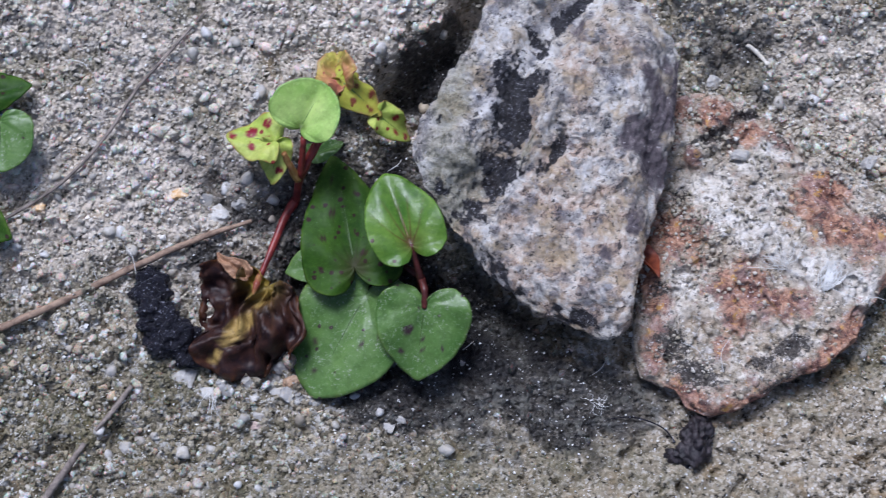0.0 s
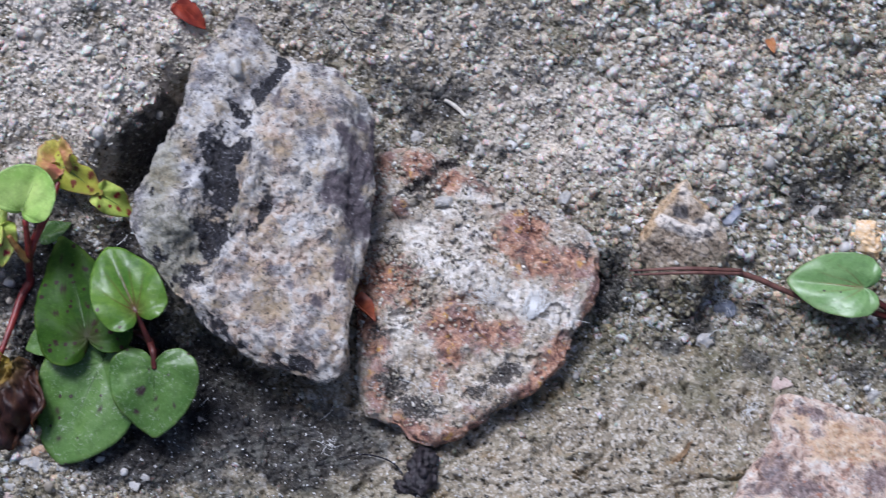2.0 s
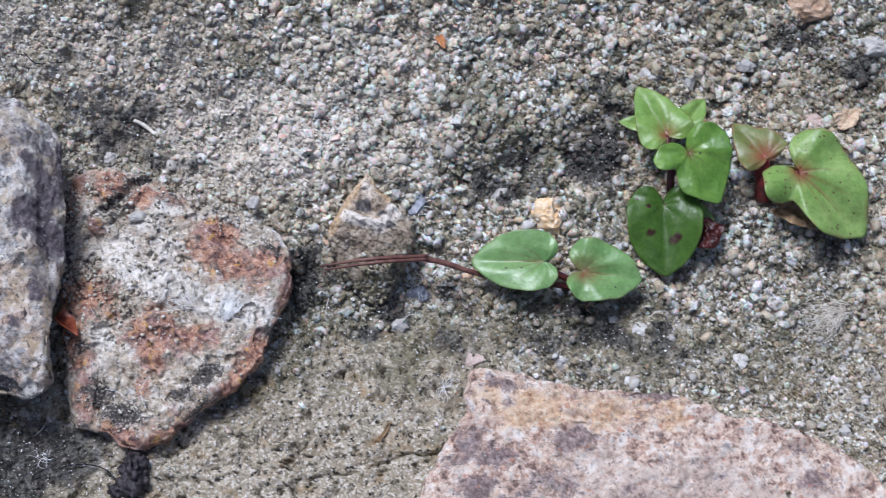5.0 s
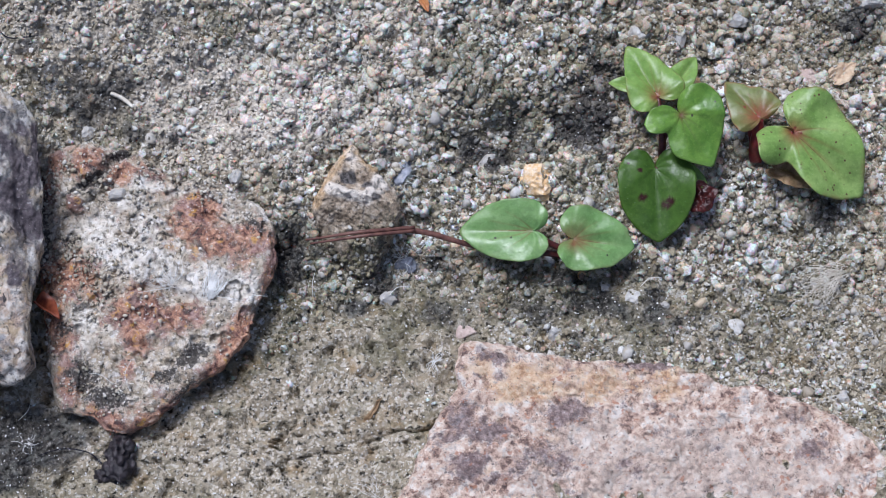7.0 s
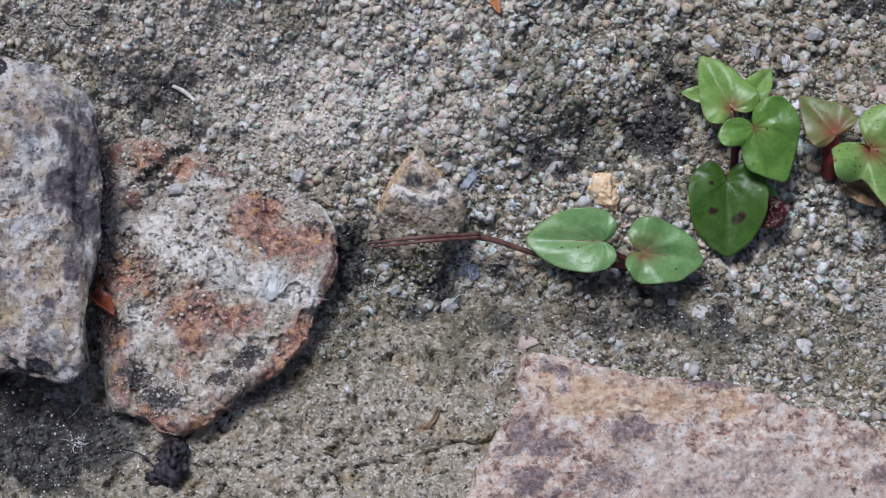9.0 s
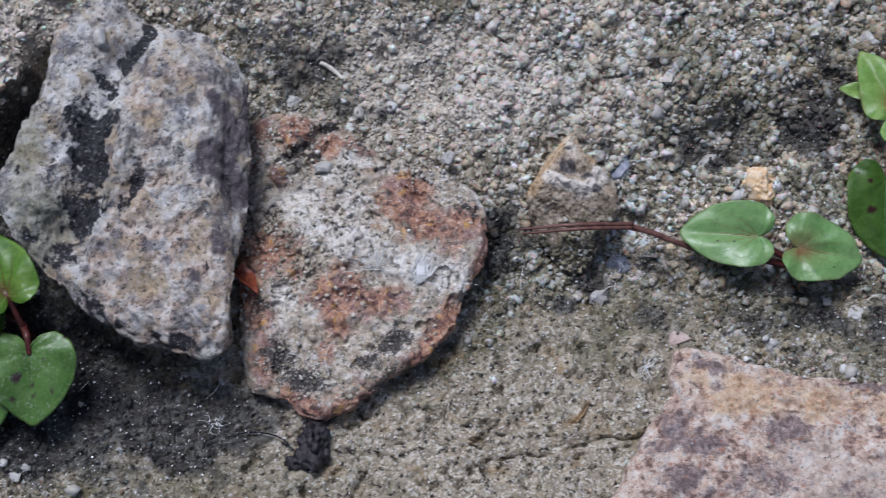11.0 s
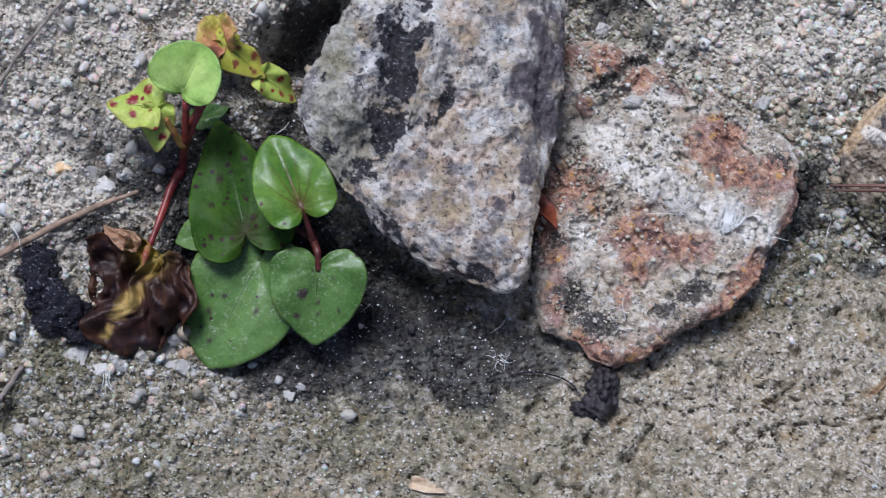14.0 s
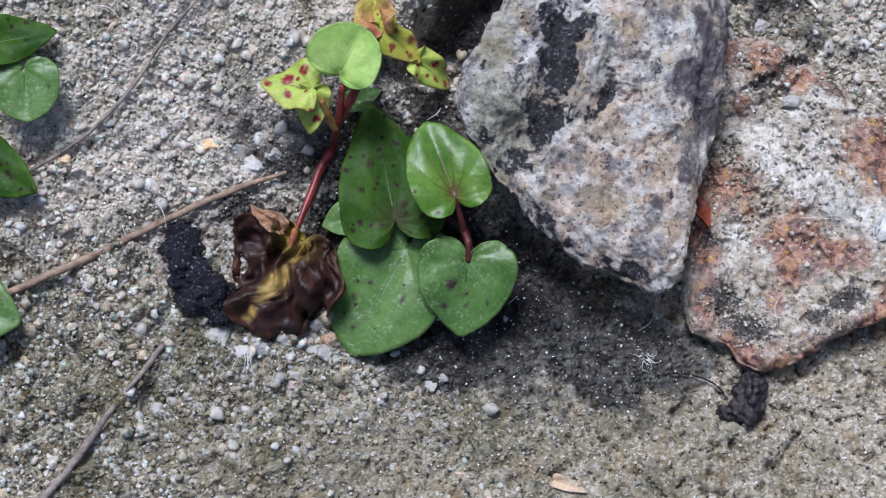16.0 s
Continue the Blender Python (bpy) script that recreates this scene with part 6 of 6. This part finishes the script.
scrap("pale_leaf_scrap", at(-73.5, -40.6, 0.8), at(-66.2, -42.6, 0.8), 2.8, PALE_LEAF, "small pale dry leaf on the silt", "leaf", lobe=0.2, cup=0.4, seed=64)
scrap("brown_sheath", (137, 46, -18), (150, 40, -18), 7, BROWN_STRAW, "dry brown sheath below the wide leaf", "leaf", lobe=0.5, cup=0.5, crumple=0.08, seed=65)
scrap("red_brown_scrap", at(26, -12.5, 0.4), at(30.4, -7.5, 0.8), 1.2, BROWN_STRAW, "curled brown scrap in the silt", "leaf", lobe=0.3, cup=0.6, crumple=0.1, seed=66)


scrap("green_leaf_tip", (-69, 106, 20), (-66, 97.5, 22), 8, BRIGHT, "green pointed leaf tip over the bank", "leaf", lobe=0.4, cup=0.2, seed=67)
stalk("straw_bit", lying([(-32, 75), (-29, 73.5), (-26.5, 71)], 0.8), (0.5, 0.6, 0.4), STRAW, "short yellowish straw bit on the grit", "straw", 0.2, 16)
stalk("black_hair", lying([(-58, 90), (-55, 87), (-51, 86.5), (-48, 88)], 1.0), (0.12, 0.18, 0.18, 0.1), CHAR, "thin black curled rootlet on the grit", "rootlet", 0.1)


scrap("brown_leaf_scrap", (-137.6, 4.2, 5.5), (-145.2, 8.2, 6.5), 3.6, PALE_BROWN, "curled light brown dry leaf scrap on a withered leaf", "leaf", lobe=0.3, cup=0.7, crumple=0.1, seed=68)
scrap("pale_leaf_scrap", at(156.5, 70.5, 1.2), at(163, 75, 1.4), 5.5, PALE_LEAF, "ragged pale pink dry leaf on the grit", "leaf", lobe=0.5, cup=0.2, bites=0.6, crumple=0.1, seed=69)


# ---- pebbles that stand out ----
PEBBLES = ((-130.3, -17.4, 2.6, WHITE_Q, "angular white quartz pebble"), (-143.4, -21.6, 2.9, WHITE_Q, "clear white quartz pebble"), (-140.2, -19, 2.4, GREY_Q, "smooth grey quartz pebble"),
           (-131.6, -24.7, 2.7, GREY_Q, "pale grey quartz pebble"), (-148.4, -18.4, 2.8, WHITE_Q, "white quartz pebble"), (-160.6, -35.6, 2.6, GREY_Q, "blue-grey pebble in silt"), (-127.6, -13.4, 2.2, GREY_Q, "grey pebble beside a withered leaf"),
           (-108.6, -42.1, 1.6, WHITE_Q, "small white quartz chip"), (-181.1, -52, 1.4, WHITE_Q, "small white quartz chip"), (-99.7, -21, 1.8, GREY_Q, "small pale pebble in dark soil"),
           (105.4, 84.6, 3.0, WHITE_Q, "white rounded quartz pebble"), (74.2, 46.3, 5.7, OCHRE_Q, "rough orange feldspar pebble"), (33.6, 19, 2.3, GREY_Q, "pale quartz pebble"), (143.6, 66.8, 3.8, WHITE_Q, "pale bluish quartz pebble"),
           (46.7, 51.4, 1.8, WHITE_Q, "pale quartz grain"), (52.3, 48.2, 2.3, WHITE_Q, "pale quartz grain"), (55.5, 44.1, 1.9, WHITE_Q, "pale quartz grain"), (49.7, 43.1, 2.0, GREY_Q, "grey quartz grain"), (62.2, 53.5, 2.4, GREY_Q, "tan-grey quartz grain"),
           (52.5, 8.8, 3.0, PINK_Q, "pink feldspar pebble at the slab's corner"), (75.1, 6.2, 2.6, GREY_Q, "grey pebble beside the slab"), (121.4, 5, 3.2, WHITE_Q, "pale pebble beside the slab"), (119.3, 70.8, 3.0, OCHRE_Q, "pale orange pebble"),
           (115.3, 83.3, 3.6, GREY_Q, "grey quartz pebble"), (145, -15.5, 2.8, GREY_Q, "grey pebble beside the slab"), (149.2, 72.3, 4.2, PINK_Q, "pinkish feldspar pebble"), (39.3, 51, 4.2, DARK_Q, "dark blue-grey chip beside the pointed stone"),
           (38.2, 27.5, 3.6, DARK_Q, "dark blue-grey chip beside the pointed stone"), (-31, 47.5, 2.2, GREY_Q, "grey pebble on the rusty stone"), (-1.5, 50, 2.2, GREY_Q, "grey pebble on the stone's edge"), (-39, 66, 2.4, GREY_Q, "pale greenish quartz pebble"),
           (-122.5, -12.8, 1.9, PINK_Q, "pale pinkish quartz grain beside a leaf"), (-125.1, -16.3, 2.4, BROWN_Q, "brown feldspar pebble beside a leaf"), (-125.1, -19, 2.3, GREY_Q, "grey quartz pebble beside a leaf"), (-128.9, -14.3, 2.5, GREY_Q, "grey pebble under a withered leaf"), (-134.9, -17.6, 2.3, GREY_Q, "grey pebble under a withered leaf"),
           (-139.7, -19.8, 2.9, WHITE_Q, "clear quartz pebble under a withered leaf"), (-128.2, -19.2, 1.7, GREY_Q, "small grey grain among quartz pebbles"), (-133.5, -20.8, 2.0, WHITE_Q, "pale quartz grain among pebbles"), (-132, -27, 2.6, PINK_Q, "pale pinkish quartz pebble in silt"), (-102, -23.5, 1.7, WHITE_Q, "small pale chip in dark silt"), (-88, -6.5, 1.6, WHITE_Q, "small blue-white chip on dark humus"), (-167, 3, 2.6, GREY_Q, "grey quartz pebble"), (-155.5, 21, 3.0, OCHRE_Q, "yellowish feldspar pebble"), (-150, 21.5, 2.5, GREY_Q, "grey quartz pebble"), (-147, 18, 3.0, WHITE_Q, "pale pebble"), (-142, 21, 2.4, GREY_Q, "grey pebble"),
           (-186, 13, 2.2, OCHRE_Q, "small ochre pebble"), (-120, 47, 2.4, WHITE_Q, "pale quartz pebble"), (132, 88, 3.2, GREY_Q, "grey quartz pebble"), (125, 90, 2.6, WHITE_Q, "white quartz pebble"), (89, 18, 2.0, GREY_Q, "grey quartz grain"),
           (96, 15, 2.2, WHITE_Q, "pale quartz grain"), (104, 12, 1.8, GREY_Q, "grey quartz grain"), (111, 61, 2.0, OCHRE_Q, "ochre grain"), (98, 88, 2.0, GREY_Q, "grey quartz grain"), (84, 21.8, 2.0, OCHRE_Q, "pale orange pebble at a stem"), (150.5, 105, 9.0, BROWN_Q, "brownish orange stone in the grit"), (168, 92, 5.5, GREY_Q, "grey-white stone beside a dark hollow"))
RAISED = {(-31, 47.5): 1.6, (-1.5, 50): -1.0}
for i, (px, py, r, material, text) in enumerate(PEBBLES):
    r = r * 0.95
    place = (px, py, RAISED[(px, py)]) if (px, py) in RAISED else at(px, py, -0.25 * r)
    v, f = lump(place, r, (1.0 + 0.15 * math.sin(i * 2.1), 0.9 + 0.12 * math.cos(i * 1.7), 0.8), 100 + i, 0.3 if r > 3.4 else 0.5, 4 if r > 3.4 else 3, 5 if r > 3.4 else 9)
    thing("pebble", place, text if len(text.split()) > 4 else text + " on the grit", "pebble", "pebbles on the bank", verts=v, faces=f, material=material, smooth_shade=False)


v, f = lump((-81, 71.8, float(rock_top(np.array([-81.0]), np.array([71.8]))[0]) + 0.3), 2.6, (0.7, 1.1, 0.6), 171, 0.4, 3, 6)
part("quartz_knob", rock, (-75, 40, -6), v, f, WHITE_Q, "white quartz knob")


# ---- white fibres ----
def tuft(name, centre, count, length, spread_deg, heading, radius, seed, label, category, lift=0.5, curl=0.35, material=FIBRE):
    """A tuft of fine hairs, each a part."""
    r = np.random.default_rng(seed)
    ob = thing(name, centre, label, category)
    for _ in range(count):
        a = radians(heading + r.uniform(-spread_deg, spread_deg))
        l = length * r.uniform(0.55, 1.1)
        c = np.array(centre) + np.r_[r.normal(0, length * 0.12, 2), 0]
        d, s = np.array((math.cos(a), math.sin(a), 0)), np.array((-math.sin(a), math.cos(a), 0)) * r.uniform(-curl, curl) * l
        v, f = tube((c, c + d * l * 0.5 + s * 0.6 + (0, 0, lift), c + d * l + s * 0.2 + (0, 0, lift * 0.4)), (radius, radius, radius * 0.5), 9, 5)
        part("hair", ob, centre, v, f, material)


tuft("seed_fluff", (-9.5, 19.5, 1.2), 64, 6.5, 26, 66, 0.075, 5, "tuft of white feathery seed hairs on the rusty stone", "seed fluff", 0.8, 0.45)
tuft("seed_fluff", (-19, 23, 1.6), 26, 6, 70, 120, 0.045, 6, "loose tuft of white seed hairs on the rusty stone", "seed fluff", 0.6, 0.5)
tuft("seed_fluff", at(44, 1, 0.8), 18, 3.8, 180, 0, 0.06, 7, "white starry fluff at the slab's corner", "seed fluff", curl=0.8)
tuft("seed_fluff", at(-57, -12, 0.8), 12, 3.2, 180, 0, 0.05, 8, "white starry fluff on dark silt", "seed fluff", curl=0.8)
tuft("seed_fluff", at(28, -33, 0.8), 8, 7, 60, 100, 0.05, 9, "white hairs on the silt beside the slab", "seed fluff")
tuft("seed_fluff", at(40, 49, 1.6), 14, 5, 180, 0, 0.05, 14, "fine white web on the grit beside the pointed stone", "seed fluff", curl=0.8)
tuft("seed_fluff", at(38.5, 29, 1.6), 12, 4.5, 180, 0, 0.05, 15, "fine white web on the grit below the pointed stone", "seed fluff", curl=0.8)
tuft("straw_tuft", at(150, 17, 1.2), 70, 11, 36, 205, 0.065, 10, "matted tuft of pale dry straw on the grit", "straw", 1.2, 0.5, STRAW)
tuft("seed_fluff", at(-141.5, -22, 2.5), 5, 6, 40, -70, 0.07, 12, "few white hairs over quartz pebbles", "seed fluff", 1.0, 0.3)
HAIRS = ((-27, 21.5, 10, 3), (-30, -3, 8, 85), (-34, -1, 7, 150), (-27, 51, 7, -28), (-2, 16, 7, 15), (-8, 19, 9, -15), (-110, 33, 6, 60), (-171, -1, 8, 100), (-166, 8, 7, -60), (-188, 16, 6, 75), (-124, 25, 5, -15), (-184, 45, 8, -20),
         (-59, -6, 6, 55), (43, 52, 8, 10), (34, 19, 6, 20), (20, 29, 6, 50), (41, 30, 10, 55), (98, 17, 6, 20), (30, 86, 6, 80), (12, 76, 6, 60), (15, 20, 7, 80), (135, 8, 7, 30), (-160, 38, 6, 20), (-88, -4, 5, 50))
for i, (px, py, l, a) in enumerate(HAIRS):
    on = -54 < px < 2 and -8 < py < 55
    c = np.array((px, py, 1.8) if on else at(px, py, 1.2))
    d = np.array((math.cos(radians(a)), math.sin(radians(a)), 0)) * l
    bow = np.array((-d[1], d[0], 0)) * 0.18 * math.sin(i * 1.9)
    v, f = tube((c, c + d * 0.5 + bow + (0, 0, 0.5), c + d), (0.05, 0.08, 0.04), 12, 5)
    thing("plant_fibre", tuple(c), "thin white plant fibre on the ground", "fibre", "white fibres on the bank", verts=v, faces=f, material=FIBRE)


# ---- loose grit over the ground ----
STONES = (ROCK_RING, RUST_RING, SLAB_RING, CONE_RING)


def scatter(step, seed):
    """Jittered places over the seen stretch of the bank."""
    r = np.random.default_rng(seed)
    a, b = np.meshgrid(np.arange(-214, 174, step), np.arange(-64, 117, step), indexing="ij")
    return a.ravel() + r.uniform(-0.6, 0.6, a.size) * step, b.ravel() + r.uniform(-0.6, 0.6, a.size) * step, r


def outside(x, y):
    free = np.ones(x.shape, bool)
    for ring in STONES:
        free &= ~inside(x, y, ring)
    return free


def grit(name, label, step, low, high, level, seed, lift, share, uneven=0.16, rounded=True, material=GRAINS, blunt=0.0, power=2.8):
    x, y, r = scatter(step, seed)
    dark = humus(x, y)
    s = silty(x, y) * (1 - 0.75 * dark)
    bare = dark * smooth(0.25, 0.7, silty(x, y))
    clump = 0.5 + 0.5 * fbm(x, y, 9, 9, 3, seed)
    keep = outside(x, y) & (r.uniform(0, 1, x.size) < share(s, clump) * (1 if low < 0.5 else 0.4 + 0.6 * smooth(-30, 40, x) * smooth(6, 25, y)) * (1 - min(0.7, low) * dark) * (1 - 0.82 * bare))
    x, y, s = x[keep], y[keep], s[keep]
    coarse = smooth(-30, 40, x) * smooth(6, 25, y)
    size = (low + (high - low) * r.uniform(0, 1, x.size) ** power) * (1 - 0.35 * s) * (1 + 0.3 * coarse)
    z = height(x, y) + size * r.uniform(-0.6, lift, x.size)
    v, f = grains(np.stack([x, y, z], -1), size, level, uneven, blunt)
    each = len(v) // len(x)
    ob = new(name, mesh_of(name, v, f, material, rounded, {key: np.repeat(of(x, y), each) for key, of in (("humus", humus), ("black", black), ("olive_tone", olive_tone), ("coat_and_glare", coat_and_glare))}))
    tagged(ob, label, "grit", kind="stuff")


grit("coarse_grit", "rounded pale quartz and feldspar grains on the bank", 2.35, 0.75, 1.65, 2, 5, 0.3, lambda s, c: np.clip(1.1 - 1.2 * s, 0.004, 1) * smooth(0.1, 0.4, c), 0.1, True, GRAINS, 0.1, 1.8)
grit("angular_grit", "angular cloudy quartz chips on the bank", 2.1, 0.55, 1.55, 1, 15, 0.45, lambda s, c: np.clip(1.1 - 1.2 * s, 0.004, 1) * smooth(0.15, 0.45, c), 0.16, False, GRAINS, 0.0, 1.8)
grit("crumbs", "beige silt-coated crumbs of grit", 1.05, 0.38, 0.95, 1, 8, 1.0, lambda s, c: np.clip(0.95 - 1.25 * s, 0.01, 1), 0.3, False, CRUMBS)
grit("fine_grit", "fine pale sand grains between the coarse ones", 0.86, 0.24, 0.55, 0, 6, 2.0, lambda s, c: np.clip(0.75 - 0.6 * s, 0.06, 1), 0.25, False, CRUMBS)

# sand lying on the sunk stone's upper edge
r = np.random.default_rng(12)
x, y = r.uniform(-54, 5, 13000), r.uniform(-10, 62, 13000)
keep = inside(x, y, RUST_RING) & (r.uniform(0, 1, x.size) < 0.04 + 0.7 * np.clip(blobs(x, y, ((-47, 46, 7, 14, 0, 1.0), (-22, 57, 16, 4, -25, 0.9), (-34, 44, 9, 6, 0, 0.6), (-6, 46, 9, 3, -38, 0.9), (-50, 20, 3, 20, 0, 0.5), (-40, 34, 13, 18, 0, 0.6), (-42, 50, 10, 8, 0, 0.9), (-38, 0, 9, 7, 0, 0.4))), 0, 1))
x, y = x[keep], y[keep]
size = 0.2 + 0.5 * r.uniform(0, 1, x.size) ** 2.5
v, f = grains(np.stack([x, y, rust_top(x, y) + 0.1 * size], -1), size, 1, 0.25, 0.5)
tagged(new("scattered_grit", mesh_of("scattered_grit", v, f, CRUMBS, True, attributes={"humus": np.zeros(len(v)), "olive_tone": np.full(len(v), 0.1), "coat_and_glare": np.full(len(v), 0.6)})), "sand grains scattered over the rusty stone", "grit", kind="stuff")

# grit clinging to the pointed stone's lower half
x, y = r.uniform(16, 40, 5000), r.uniform(24, 46, 5000)
keep = inside(x, y, CONE_RING) & (r.uniform(0, 1, x.size) < 0.42 * smooth(37, 26, y + 4 * fbm(x, y, 2, 5, 2, 37)))
x, y = x[keep], y[keep]
size = 0.25 + 0.7 * r.uniform(0, 1, x.size) ** 2.5
v, f = grains(np.stack([x, y, cone_top(x, y) + 0.25 * size], -1), size, 1, 0.25, 0.3)
each = len(v) // len(x)
tagged(new("clinging_grit", mesh_of("clinging_grit", v, f, CRUMBS, True, attributes={"humus": np.repeat(0.9 * smooth(-0.15, 0.2, fbm(x, y, 1, 4, 3, 38)), each), "olive_tone": np.full(len(v), 0.9)})), "olive grit clinging to the pointed stone", "grit", kind="stuff")

# glinting mica flakes, near white so that they also paint wet highlights
x, y, r = scatter(1.9, 31)
keep = outside(x, y) & (r.uniform(0, 1, x.size) < 0.75)
x, y = x[keep], y[keep]
v, f = grains(np.stack([x, y, height(x, y) + 0.35], -1), 0.13 + 0.3 * r.uniform(0, 1, x.size) ** 2, 0, 0.3)
tagged(new("mica_flakes", mesh_of("mica_flakes", v, f, MICA, smooth_shade=False)), "tiny glinting mica flakes in the silt", "mica", kind="stuff")

# the largest loose grains, each a piece of its own on the bank
shapes = []
for i in range(14):
    v, f = lump((0, 0, 0), 1.0, (1.0, 0.85 + 0.02 * i, 0.8), 300 + i, 0.5, 2, 9)
    shapes.append(mesh_of("grain", v, f, SINGLE, True))
x, y, r = scatter(4.6, 77)
keep = outside(x, y) & (silty(x, y) < 0.4) & (x > -205) & (x < 165) & (y > -52) & (y < 108)
x, y = x[keep], y[keep]
pick = r.permutation(x.size)[:300]
x, y = x[pick], y[pick]
z = height(x, y)
for i in range(x.size):
    ob = new("grain", shapes[i % 14])
    s = 1.05 + 1.1 * r.uniform() ** 2
    ob.parent = ground
    ob.matrix_basis = Matrix.LocRotScale(Vector((x[i], y[i], z[i] + 0.02 * s)) * MM, Euler(r.uniform(0, 6.28, 3)), Vector((s, s, s)))
